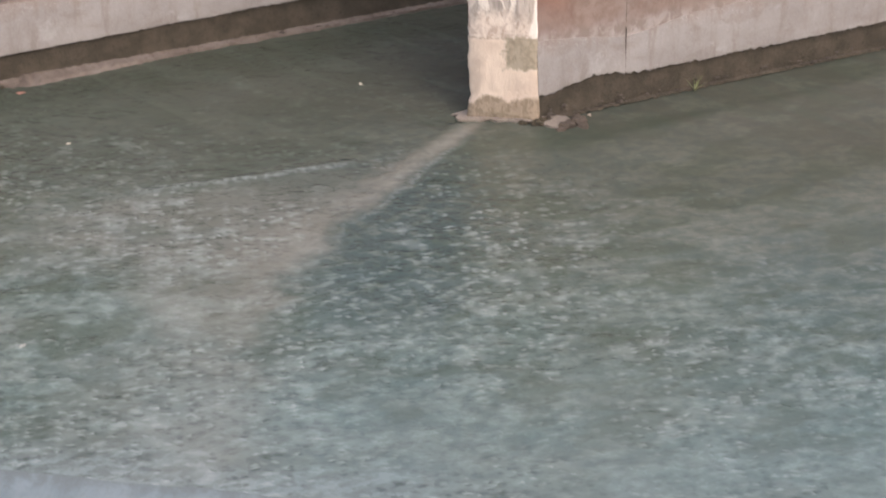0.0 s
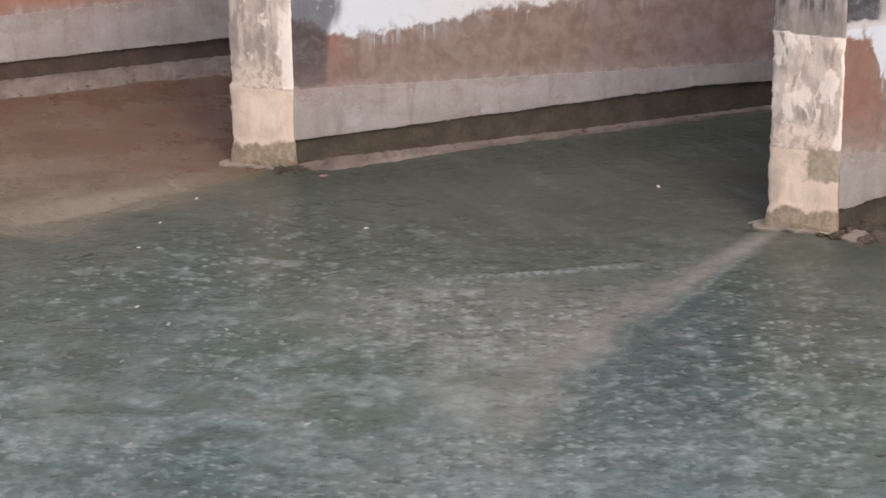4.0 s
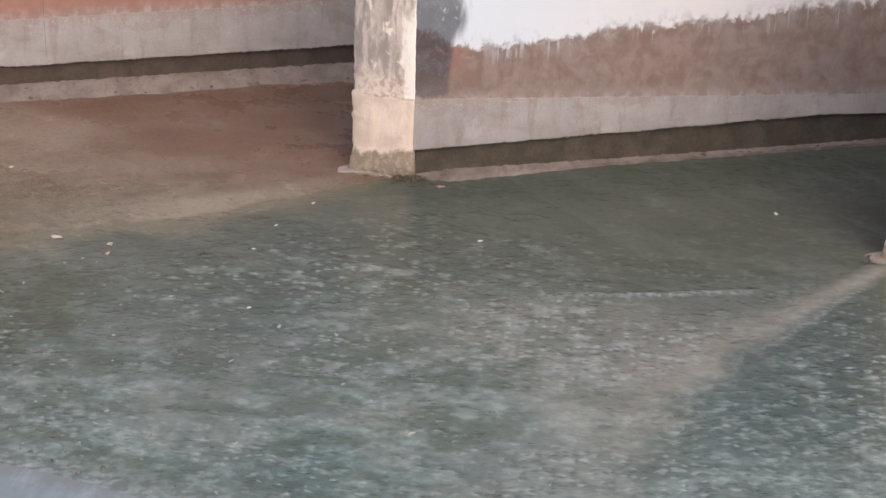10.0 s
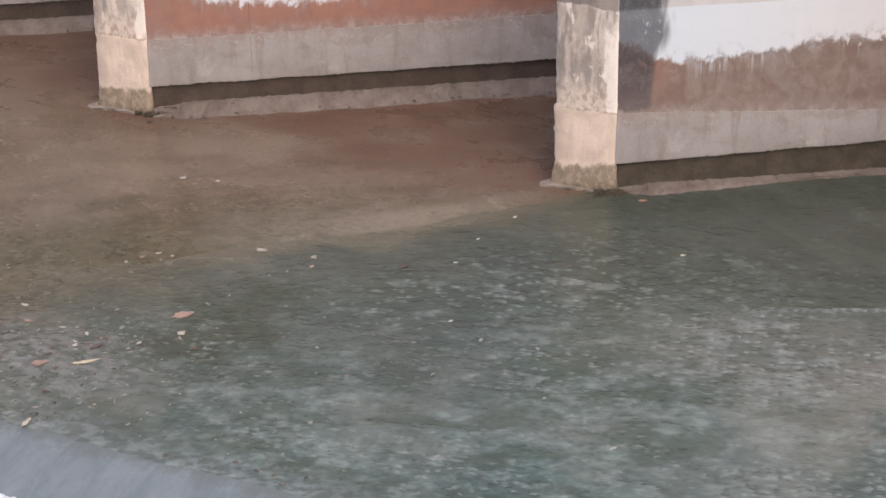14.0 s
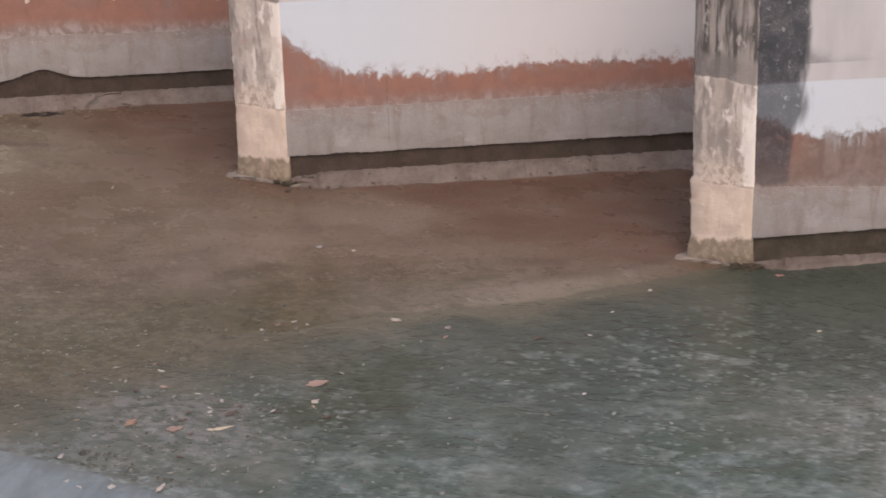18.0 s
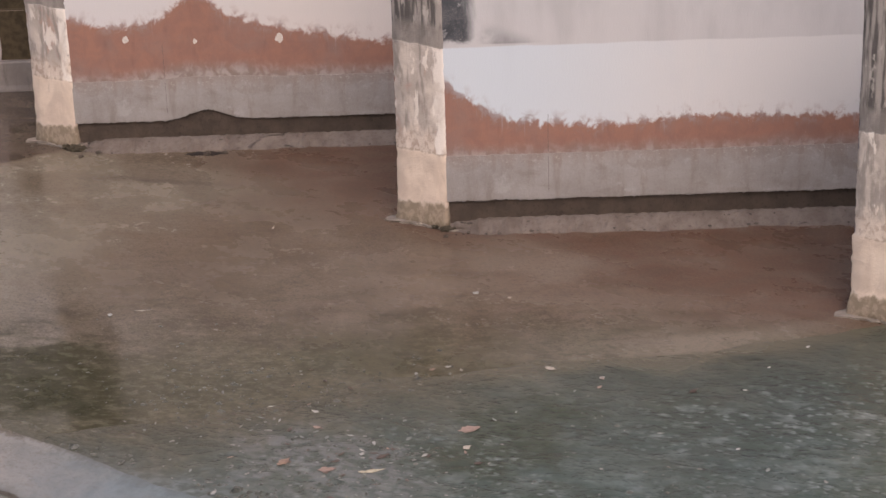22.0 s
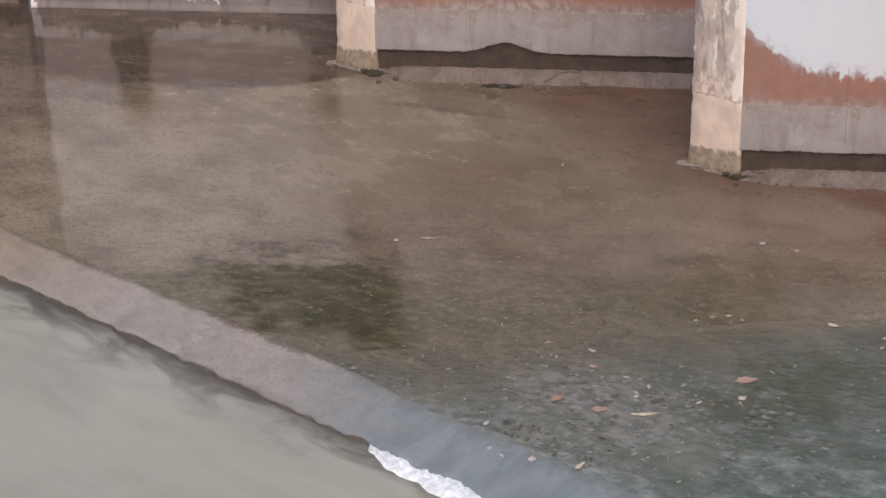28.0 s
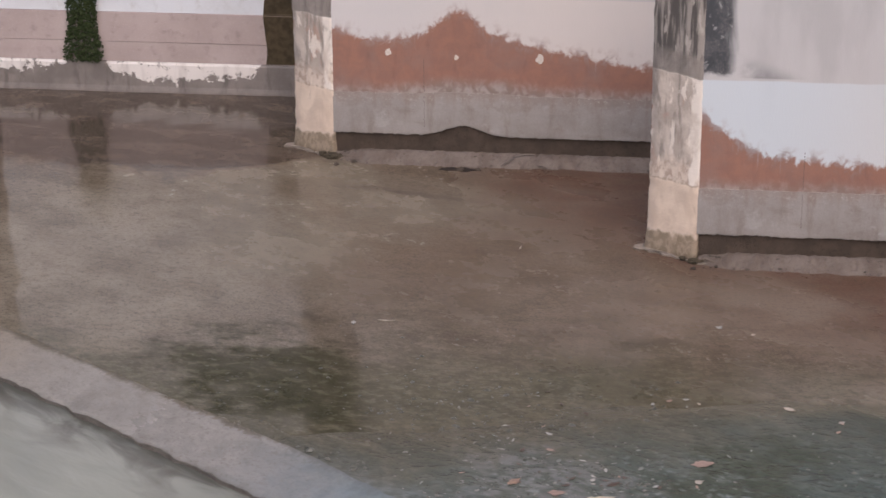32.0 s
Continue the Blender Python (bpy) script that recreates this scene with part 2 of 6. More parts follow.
def pier_end(name, seed, line_at, grey, olive=0.0, pink=0.25, bright=0.5):
    """The narrow end of a pier: cream render below, washed and peeling paint above, black mould past the upper line, moss at the foot."""
    k = Nodes(name)
    co = k.scaled(k.coords(), 1, 1, 1, at=(seed * 5.7, seed * 2.2, seed * 4.1))
    x, _, z = k.xyz(k.coords())
    blot = k.noise(k.scaled(co, 4.2, 4.2, 2.6), 1.0, 4, 0.55, 0.5)
    streak = k.noise(k.scaled(co, 8.5, 8.5, 1.5), 1.0, 4, 0.55, 0.5)
    peel = k.noise(k.scaled(co, 6.0, 6.0, 2.4, at=(2, 5, 1)), 1.0, 5, 0.55, 0.4)
    chips = k.noise(k.scaled(co, 15, 15, 11), 1.0, 4, 0.6, 0.4)
    grain = k.noise(co, 45, 4, 0.65)
    ragged = k.math("MULTIPLY", k.math("SUBTRACT", chips, 0.5), 0.16)
    cream = k.mix(k.step(blot, 0.36, 0.66), (0.69, 0.565, 0.455), (0.57, 0.455, 0.365))
    cream = k.mix(k.step(k.math("ADD", peel, ragged), 0.60, 0.70, 0.0, 0.4), cream, (0.39, 0.30, 0.235))
    washed = k.mix(k.step(blot, 0.34, 0.62), (0.60, 0.52, 0.45), (0.43, 0.365, 0.315))
    washed = k.mix(k.step(k.math("ADD", streak, ragged), grey, grey + 0.14, 0.0, 0.75), washed, (0.25, 0.215, 0.19))
    washed = k.mix(k.step(k.math("ADD", blot, ragged), 0.60, 0.70, 0.0, pink), washed, (0.47, 0.30, 0.235))
    washed = k.mix(k.step(k.math("ADD", peel, ragged), 0.60 - 0.1 * bright, 0.66 - 0.1 * bright, 0.0, 0.85), washed, (0.76, 0.68, 0.60))
    # pale pitted stretch just over the lower render
    low = k.step(k.math("ADD", z, k.math("MULTIPLY", k.math("SUBTRACT", blot, 0.5), 0.5)), 1.12, 1.42, 0.75, 0.0)
    washed = k.mix(low, washed, k.mix(k.step(chips, 0.44, 0.62), (0.68, 0.57, 0.475), (0.44, 0.33, 0.26)))
    rim = k.math("MULTIPLY", k.step(k.math("ADD", x, k.math("MULTIPLY", k.math("SUBTRACT", peel, 0.5), 0.30)), -0.13, -0.10), k.step(blot, 0.34, 0.50))
    washed = k.mix(k.math("MULTIPLY", rim, 0.85), washed, (0.77, 0.70, 0.63))
    mould = k.mix(k.step(k.noise(k.scaled(co, 12, 12, 1.3, at=(1, 3, 2)), 1.0, 4, 0.6, 0.3), 0.42, 0.60), (0.33, 0.29, 0.26), (0.10, 0.09, 0.083))
    mould = k.mix(k.step(k.math("ADD", peel, ragged), 0.58, 0.64, 0.0, 0.7), mould, (0.50, 0.44, 0.39))
    sag = k.math("SUBTRACT", k.math("ADD", line_at, k.math("MULTIPLY", k.math("SUBTRACT", blot, 0.5), 0.10)), k.math("MULTIPLY", x, 0.02))
    top = k.step(k.math("SUBTRACT", z, sag), -0.012, 0.012)
    band = k.math("MULTIPLY", top, k.step(k.math("SUBTRACT", z, sag), 0.22, 0.34, 1.0, 0.0))
    mould = k.mix(k.math("MULTIPLY", band, 0.8), mould, k.mix(k.step(blot, 0.4, 0.6), (0.30, 0.262, 0.235), (0.21, 0.183, 0.165)))
    up = k.step(k.math("ADD", z, k.math("MULTIPLY", k.math("SUBTRACT", blot, 0.5), 0.10)), 0.99, 1.02)
    col = k.mix(up, cream, k.mix(top, washed, mould))
    seam = k.step(k.math("ABSOLUTE", k.math("SUBTRACT", z, k.math("ADD", 1.0, k.math("MULTIPLY", k.math("SUBTRACT", 0.5, blot), 0.10)))), 0.005, 0.02, 0.5, 0.0)
    col = k.mix(k.math("MULTIPLY", seam, k.step(chips, 0.40, 0.55)), col, (0.25, 0.19, 0.15))
    # olive damp spot below the line
    ox, oz = k.math("DIVIDE", k.math("ADD", x, 0.17), 0.17), k.math("DIVIDE", k.math("SUBTRACT", z, 0.84), 0.19)
    spot = k.math("ADD", k.math("MAXIMUM", k.math("ABSOLUTE", ox), k.math("ABSOLUTE", oz)), k.math("ADD", k.math("MULTIPLY", ragged, 3.0), k.math("MULTIPLY", k.math("SUBTRACT", blot, 0.5), 2.0)))
    col = k.mix(k.step(spot, 0.80, 1.10, olive, 0.0), col, k.mix(k.step(chips, 0.4, 0.6), (0.20, 0.17, 0.115), (0.30, 0.255, 0.185)))
    foot = k.math("ADD", k.math("SUBTRACT", z, k.math("MULTIPLY", x, 0.16)), k.math("MULTIPLY", k.math("SUBTRACT", blot, 0.5), 0.35))
    foot = k.math("ADD", foot, k.math("MULTIPLY", ragged, 0.5))
    col = k.mix(k.step(foot, 0.33, 0.40, 0.85, 0.0), col, k.mix(k.step(chips, 0.4, 0.62), (0.160, 0.124, 0.080), (0.265, 0.205, 0.145)))
    col = k.mix(k.step(foot, 0.04, 0.18, 0.75, 0.0), col, (0.10, 0.074, 0.046))
    k.bump(k.math("ADD", k.math("MULTIPLY", streak, 0.8), k.math("ADD", k.math("MULTIPLY", grain, 0.4), k.math("ADD", k.math("MULTIPLY", chips, 0.8), k.math("ADD", blot, k.math("MULTIPLY", top, -0.5))))), 0.016, 0.6)
    return k.done(col, 0.88, 0.2)


SIN, COS = math.sin, math.cos


def floor_material():
    """Wet silted apron: a drying tan bank by the far pier, darker behind it and between the piers, algae towards the
    lip.
    """
    k = Nodes("wet_silt_floor")
    co = k.coords()          # x along the lip, y away from it towards the piers
    s, w, _ = k.xyz(co)
    big = k.noise(co, 0.35, 4, 0.55, 0.1)
    mid = k.noise(k.scaled(co, 0.9, 1.3, 1, rz=0.5), 1.0, 7, 0.60, 0.0)
    isle = k.noise(k.scaled(co, 0.7, 1.1, 1, rz=0.7, at=(3.1, 1.7, 0)), 1.0, 9, 0.60, 0.0)
    mott = k.noise(k.scaled(co, 2.1, 2.6, 1, rz=-0.3, at=(9.0, 4.0, 0)), 1.0, 7, 0.66, 0.2)
    fine = k.noise(co, 11, 6, 0.68)
    grit = k.noise(k.scaled(co, 13, 17, 1, rz=0.8), 1.0, 7, 0.74)
    grain = k.noise(co, 75, 3, 0.65)
    # masks
    dash = k.noise(k.aligned(co, 0.42, 5.0, 9.0), 1.0, 3, 0.55, 0.4)
    wisp = k.noise(k.aligned(co, 0.50, 1.1, 2.6), 1.0, 5, 0.55, 0.5)
    top = k.curve(k.math("ADD", s, 12.0), 14.0, 8.0, [(0, 3.6), (2.6, 4.0), (4.3, 4.55), (5.4, 4.9), (5.9, 5.9), (6.3, 6.9), (8, 7.3), (14, 7.3)])
    into = k.math("ADD", k.math("SUBTRACT", top, w), k.math("MULTIPLY", k.math("SUBTRACT", isle, 0.5), 1.6))
    bank = k.math("MULTIPLY", k.step(k.math("ADD", into, k.math("MULTIPLY", k.math("SUBTRACT", mott, 0.5), 0.7)), -0.10, 0.30), k.step(k.math("ADD", s, k.math("MULTIPLY", k.math("SUBTRACT", mid, 0.5), 3.0)), -3.6, -1.6, 1.0, 0.0))
    # bank fades at the left end, where the floor mirrors the dark wall
    bank = k.math("MULTIPLY", bank, k.math("MULTIPLY", k.step(isle, 0.36, 0.50, 0.45, 1.0), k.step(k.math("ADD", s, k.math("MULTIPLY", k.math("SUBTRACT", mott, 0.5), 1.5)), -8.6, -6.8, 0.2, 1.0)))
    # darker and redder between the piers, darker behind the bank
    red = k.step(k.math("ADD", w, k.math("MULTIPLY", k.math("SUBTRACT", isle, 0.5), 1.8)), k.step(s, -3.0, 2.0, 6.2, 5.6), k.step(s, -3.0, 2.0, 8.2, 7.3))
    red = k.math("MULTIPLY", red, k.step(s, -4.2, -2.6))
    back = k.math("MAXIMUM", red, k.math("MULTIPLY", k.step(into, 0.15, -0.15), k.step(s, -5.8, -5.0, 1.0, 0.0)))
    edge = k.curve(k.math("ADD", s, 12.0), 28.0, 8.0, [(0, 0.0), (7.5, 0.1), (9, 0.6), (10.5, 1.5), (11.7, 2.6), (13, 3.7), (14, 4.4), (15, 4.9), (16, 5.35), (17.1, 5.9), (17.8, 6.4), (18.3, 7.0), (20, 7.6), (27.9, 7.6)])
    over = k.math("SUBTRACT", k.math("ADD", w, k.math("MULTIPLY", k.math("SUBTRACT", wisp, 0.5), 1.5)), edge)
    green = k.math("MULTIPLY", k.step(over, -1.1, 0.45, 1.0, 0.0), k.step(big, 0.3, 0.6, 0.7, 1.0))
    # dark algae patch; the pier's dark reflection is painted into it too
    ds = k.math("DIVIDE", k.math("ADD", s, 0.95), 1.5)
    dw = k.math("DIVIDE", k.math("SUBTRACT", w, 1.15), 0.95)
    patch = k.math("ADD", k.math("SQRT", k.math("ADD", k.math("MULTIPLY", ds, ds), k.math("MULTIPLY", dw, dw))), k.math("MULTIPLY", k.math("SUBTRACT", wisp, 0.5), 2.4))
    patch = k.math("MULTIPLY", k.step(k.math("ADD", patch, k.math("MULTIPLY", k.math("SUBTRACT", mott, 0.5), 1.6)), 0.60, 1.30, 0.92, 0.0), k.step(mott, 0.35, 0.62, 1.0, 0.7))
    # its right side follows the mirrored pier's edge
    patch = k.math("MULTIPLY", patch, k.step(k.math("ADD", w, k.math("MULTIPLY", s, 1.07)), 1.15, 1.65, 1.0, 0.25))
    bare = k.math("SUBTRACT", 1.0, k.math("MINIMUM", 1.0, k.math("ADD", patch, k.math("MULTIPLY", green, 2.5))))
    # colours
    brown = k.mix(k.step(mid, 0.30, 0.70), (0.102, 0.075, 0.049), (0.148, 0.113, 0.077))
    brown = k.mix(k.step(isle, 0.49, 0.56, 0.0, 0.35), brown, (0.175, 0.137, 0.102))
    brown = k.mix(k.step(s, -1.0, 2.0, 0.0, 0.45), brown, (0.140, 0.094, 0.066))
    # left end darkened: the side wall's reflection put into the colour
    brown = k.mix(k.step(s, -8.8, -7.0, 0.6, 0.0), brown, (0.062, 0.044, 0.034))
    brown = k.mix(k.step(over, 0.3, 2.4, 0.65, 0.0), brown, k.mix(k.step(mott, 0.38, 0.62), (0.074, 0.060, 0.036), (0.112, 0.092, 0.060)))
    sand = k.math("MULTIPLY", k.math("MULTIPLY", k.step(over, 0.2, 0.8), k.step(over, 1.5, 2.6, 1.0, 0.0)), k.step(s, -0.5, 1.5))
    brown = k.mix(k.math("MULTIPLY", sand, k.step(wisp, 0.36, 0.58, 0.25, 0.75)), brown, (0.178, 0.130, 0.094))
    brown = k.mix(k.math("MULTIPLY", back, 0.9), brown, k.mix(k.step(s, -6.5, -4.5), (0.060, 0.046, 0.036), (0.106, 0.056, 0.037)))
    tan = k.mix(k.step(isle, 0.36, 0.62), (0.150, 0.124, 0.088), (0.218, 0.182, 0.132))
    algae = k.mix(k.step(k.math("ADD", k.math("MULTIPLY", fine, 0.4), k.math("MULTIPLY", mott, 0.6)), 0.36, 0.66), (0.052, 0.047, 0.023), (0.105, 0.090, 0.051))
    algae = k.mix(k.step(isle, 0.46, 0.66, 0.0, 0.45), algae, (0.135, 0.110, 0.070))
    brown = k.mix(k.step(wisp, 0.44, 0.62, 0.0, 0.30), brown, (0.165, 0.128, 0.097))
    brown = k.mix(k.step(wisp, 0.46, 0.34, 0.0, 0.30), brown, (0.070, 0.050, 0.036))
    col = k.mix(k.math("MULTIPLY", bank, 0.92), brown, tan)
    col = k.mix(k.step(mott, 0.50, 0.36, 0.0, 0.28), col, (0.075, 0.055, 0.040))
    col = k.mix(k.step(mott, 0.54, 0.68, 0.0, 0.28), col, (0.195, 0.155, 0.118))
    col = k.mix(green, col, algae)
    # lighter silt dragged out from the third pier's foot
    silt_s, silt_w = k.math("DIVIDE", k.math("SUBTRACT", s, 1.9), 1.1), k.math("DIVIDE", k.math("SUBTRACT", w, 6.6), 0.8)
    fan = k.math("ADD", k.math("SQRT", k.math("ADD", k.math("MULTIPLY", silt_s, silt_s), k.math("MULTIPLY", silt_w, silt_w))), k.math("MULTIPLY", k.math("SUBTRACT", isle, 0.5), 1.8))
    col = k.mix(k.step(fan, 0.3, 1.1, 0.5, 0.0), col, (0.205, 0.160, 0.120))
    # old joint between the pier feet
    seam = k.math("ABSOLUTE", k.math("ADD", k.math("SUBTRACT", w, 6.93), k.math("MULTIPLY", k.math("SUBTRACT", fine, 0.5), 0.09)))
    seam = k.math("MULTIPLY", k.step(seam, 0.004, 0.02, 0.5, 0.0), k.math("MULTIPLY", k.step(s, -5.0, -4.4), k.step(s, -3.4, -2.2, 1.0, 0.0)))
    col = k.mix(k.math("MULTIPLY", seam, k.step(fine, 0.42, 0.56)), col, (0.24, 0.20, 0.16))
    # pale silt bar along the water's edge, with a short spur
    bar_at = k.curve(s, 8.0, 8.0, [(0, 2.6), (2, 3.75), (3.2, 4.32), (4.2, 4.92), (4.8, 5.40), (5.5, 6.0), (6.1, 6.65), (8, 8.0)])
    off = k.math("SUBTRACT", k.math("ADD", w, k.math("MULTIPLY", k.math("SUBTRACT", mott, 0.5), 0.25)), bar_at)
    bar = k.math("MULTIPLY", k.step(off, -0.42, -0.22), k.step(off, 0.10, 0.55, 1.0, 0.0))
    bar = k.math("MULTIPLY", bar, k.math("MULTIPLY", k.step(s, 2.6, 4.4), k.step(s, 5.5, 6.3, 1.0, 0.1)))
    spur = k.math("SUBTRACT", k.math("ADD", w, k.math("MULTIPLY", k.math("SUBTRACT", mott, 0.5), 0.3)), k.math("ADD", 5.30, k.math("MULTIPLY", k.math("SUBTRACT", s, 4.15), 0.95)))
    spur = k.math("MULTIPLY", k.step(k.math("ABSOLUTE", spur), 0.04, 0.22, 0.6, 0.0), k.math("MULTIPLY", k.step(s, 3.9, 4.1), k.step(s, 4.5, 4.75, 1.0, 0.0)))
    col = k.mix(k.math("MULTIPLY", k.math("MAXIMUM", bar, spur), k.step(isle, 0.36, 0.56, 0.4, 0.72)), col, (0.240, 0.196, 0.148))
    # creases in the drying bank, beside the fourth pier
    crease = k.math("ABSOLUTE", k.math("ADD", k.math("SUBTRACT", w, k.math("ADD", 6.55, k.math("MULTIPLY", k.math("ADD", s, 3.6), 0.35))), k.math("MULTIPLY", k.math("SUBTRACT", mott, 0.5), 0.5)))
    crease = k.math("MULTIPLY", k.step(crease, 0.02, 0.13, 0.6, 0.0), k.math("MULTIPLY", k.step(s, -5.0, -4.4), k.step(s, -3.2, -2.4, 1.0, 0.0)))
    col = k.mix(crease, col, (0.066, 0.047, 0.034))
    col = k.mix(k.math("MULTIPLY", green, k.step(dash, 0.52, 0.64, 0.0, 0.5)), col, (0.150, 0.135, 0.092))
    col = k.mix(k.math("MULTIPLY", green, k.step(dash, 0.48, 0.36, 0.0, 0.5)), col, (0.040, 0.040, 0.020))
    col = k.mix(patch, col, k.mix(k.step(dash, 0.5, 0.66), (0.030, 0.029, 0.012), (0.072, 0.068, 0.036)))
    col = k.mix(k.step(grit, 0.51, 0.62, 0.0, 0.34), col, (0.040, 0.031, 0.023))
    col = k.mix(k.math("MULTIPLY", k.step(grit, 0.44, 0.28, 0.0, 0.28), bare), col, (0.22, 0.175, 0.135))
    col = k.mix(k.math("MULTIPLY", k.math("MULTIPLY", k.step(grain, 0.6, 0.78, 0, 0.3), bare), k.math("SUBTRACT", 1.0, k.math("MULTIPLY", back, 0.7))), col, (0.30, 0.25, 0.20))
    speck = k.noise(k.scaled(co, 30, 38, 1, rz=0.7), 1.0, 4, 0.75)
    blade = k.noise(k.aligned(co, 0.45, 9.0, 15.0, at=(3, 1, 0)), 1.0, 4, 0.65, 0.3)
    col = k.mix(k.math("MULTIPLY", k.step(blade, 0.53, 0.66, 0.0, 0.32), k.step(back, 0.0, 1.0, 1.0, 0.35)), col, (0.045, 0.034, 0.023))
    col = k.mix(k.math("MULTIPLY", k.step(blade, 0.46, 0.34, 0.0, 0.30), k.step(k.math("MAXIMUM", patch, back), 0.0, 0.7, 1.0, 0.2)), col, (0.215, 0.172, 0.128))
    col = k.mix(k.step(speck, 0.54, 0.63, 0.0, 0.46), col, (0.036, 0.028, 0.020))
    col = k.mix(k.math("MULTIPLY", k.step(speck, 0.46, 0.37, 0.0, 0.28), k.step(bare, 0.0, 1.0, 0.25, 1.0)), col, (0.23, 0.19, 0.148))
    # the film dries out on the bank and between the piers
    dry = k.math("MULTIPLY", k.step(k.math("ADD", w, k.math("MULTIPLY", k.math("SUBTRACT", isle, 0.5), 1.5)), 2.3, 3.6), k.step(k.math("ADD", s, k.math("MULTIPLY", k.math("SUBTRACT", mott, 0.5), 1.2)), -5.4, -4.2))
    dry = k.math("MAXIMUM", dry, k.math("MULTIPLY", bank, k.step(w, 2.5, 4.5)))
    rough = k.math("ADD", k.math("ADD", k.step(fine, 0.3, 0.7, 0.035, 0.07), k.math("MULTIPLY", back, 0.05)), k.math("ADD", k.math("MULTIPLY", dry, k.step(isle, 0.36, 0.60, 0.14, 0.24)), k.math("MULTIPLY", k.math("MAXIMUM", k.math("MULTIPLY", green, 0.2), patch), 0.25)))
    relief = k.math("ADD", k.math("MULTIPLY", mid, 0.5), k.math("ADD", k.math("MULTIPLY", fine, 0.03), k.math("ADD", k.math("MULTIPLY", grit, 0.012), k.math("ADD", k.math("MULTIPLY", grain, 0.006), k.math("MULTIPLY", k.math("MULTIPLY", green, dash), 0.10)))))
    k.bump(relief, 0.012, 0.22)
    k.put(k.b.inputs["IOR"], 1.42)
    return k.done(col, rough, k.math("SUBTRACT", 0.5, k.math("MAXIMUM", k.math("MULTIPLY", dry, 0.25), k.math("MULTIPLY", patch, 0.42))))


def water_material():
    """Shallow running water over algae, with turbid silt trails from the pier feet."""
    k = Nodes("running_water")
    co = k.coords()
    s, w, _ = k.xyz(co)
    big = k.noise(k.scaled(co, 0.5, 0.9, 1, rz=-0.4), 1.0, 4, 0.6, 0.6)
    mid = k.noise(k.scaled(co, 1.0, 2.0, 1, rz=-0.35), 0.9, 6, 0.6, 0.5)
    fleck = k.noise(k.aligned(co, 0.34, 6.0, 9.0), 1.0, 3.5, 0.55, 0.3)
    fine = k.noise(k.aligned(co, 0.26, 14.0, 22.0), 1.0, 3, 0.55, 0.4)
    # colour carries mirrored sky near the lip and mirrored walls farther back
    shallow = k.math("MULTIPLY", k.step(w, 1.0, 6.5, 1.0, 0.0), k.step(big, 0.3, 0.6, 0.6, 1.0))
    green = k.mix(shallow, k.mix(k.step(mid, 0.35, 0.65), (0.078, 0.083, 0.064), (0.112, 0.114, 0.089)),
                  k.mix(k.step(mid, 0.35, 0.65), (0.080, 0.117, 0.101), (0.140, 0.178, 0.156)))
    olive = k.mix(k.step(mid, 0.35, 0.65), (0.058, 0.064, 0.045), (0.094, 0.098, 0.072))
    green = k.mix(k.step(k.math("ADD", s, k.math("MULTIPLY", k.math("SUBTRACT", big, 0.5), 3.0)), 2.5, 8.5, 0.85, 0.0), green, olive)
    calm = k.math("SUBTRACT", 1.0, k.math("MULTIPLY", k.step(k.math("ADD", s, k.math("MULTIPLY", k.math("SUBTRACT", big, 0.5), 2.0)), 12.6, 15.0), k.step(w, 2.5, 5.0, 0.25, 0.75)))
    # sky reflections on the ripples, painted as pale and dark flecks
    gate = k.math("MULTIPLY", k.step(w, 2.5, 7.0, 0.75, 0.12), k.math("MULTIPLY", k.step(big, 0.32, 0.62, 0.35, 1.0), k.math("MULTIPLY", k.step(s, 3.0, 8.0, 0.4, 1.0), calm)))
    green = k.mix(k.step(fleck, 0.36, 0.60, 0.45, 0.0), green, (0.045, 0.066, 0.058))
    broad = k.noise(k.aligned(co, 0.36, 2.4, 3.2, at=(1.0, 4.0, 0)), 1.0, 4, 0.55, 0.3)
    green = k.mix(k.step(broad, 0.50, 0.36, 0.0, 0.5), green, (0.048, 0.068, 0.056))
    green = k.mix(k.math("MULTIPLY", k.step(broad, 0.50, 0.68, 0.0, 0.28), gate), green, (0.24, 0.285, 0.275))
    sky_flecks = k.math("MULTIPLY", k.step(k.math("ADD", k.math("MULTIPLY", fleck, 0.7), k.math("ADD", k.math("MULTIPLY", broad, 0.4), k.math("MULTIPLY", fine, 0.4))), 0.81, 0.87), gate)
    green = k.mix(k.math("MULTIPLY", sky_flecks, 0.3), green, (0.285, 0.33, 0.318))
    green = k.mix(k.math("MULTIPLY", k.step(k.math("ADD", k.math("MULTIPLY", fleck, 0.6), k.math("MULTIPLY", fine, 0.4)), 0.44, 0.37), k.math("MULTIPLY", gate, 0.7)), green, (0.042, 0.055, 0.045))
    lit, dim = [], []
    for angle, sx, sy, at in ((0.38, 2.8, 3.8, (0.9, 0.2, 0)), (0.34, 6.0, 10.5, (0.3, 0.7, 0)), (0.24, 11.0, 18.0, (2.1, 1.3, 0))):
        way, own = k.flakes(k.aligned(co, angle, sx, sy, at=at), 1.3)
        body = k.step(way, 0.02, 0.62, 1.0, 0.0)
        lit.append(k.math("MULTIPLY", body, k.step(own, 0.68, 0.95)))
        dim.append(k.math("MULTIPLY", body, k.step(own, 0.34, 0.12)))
    cloud = k.noise(k.scaled(co, 0.45, 0.55, 1, rz=0.4, at=(7.0, 3.0, 0)), 1.0, 5, 0.55, 0.4)
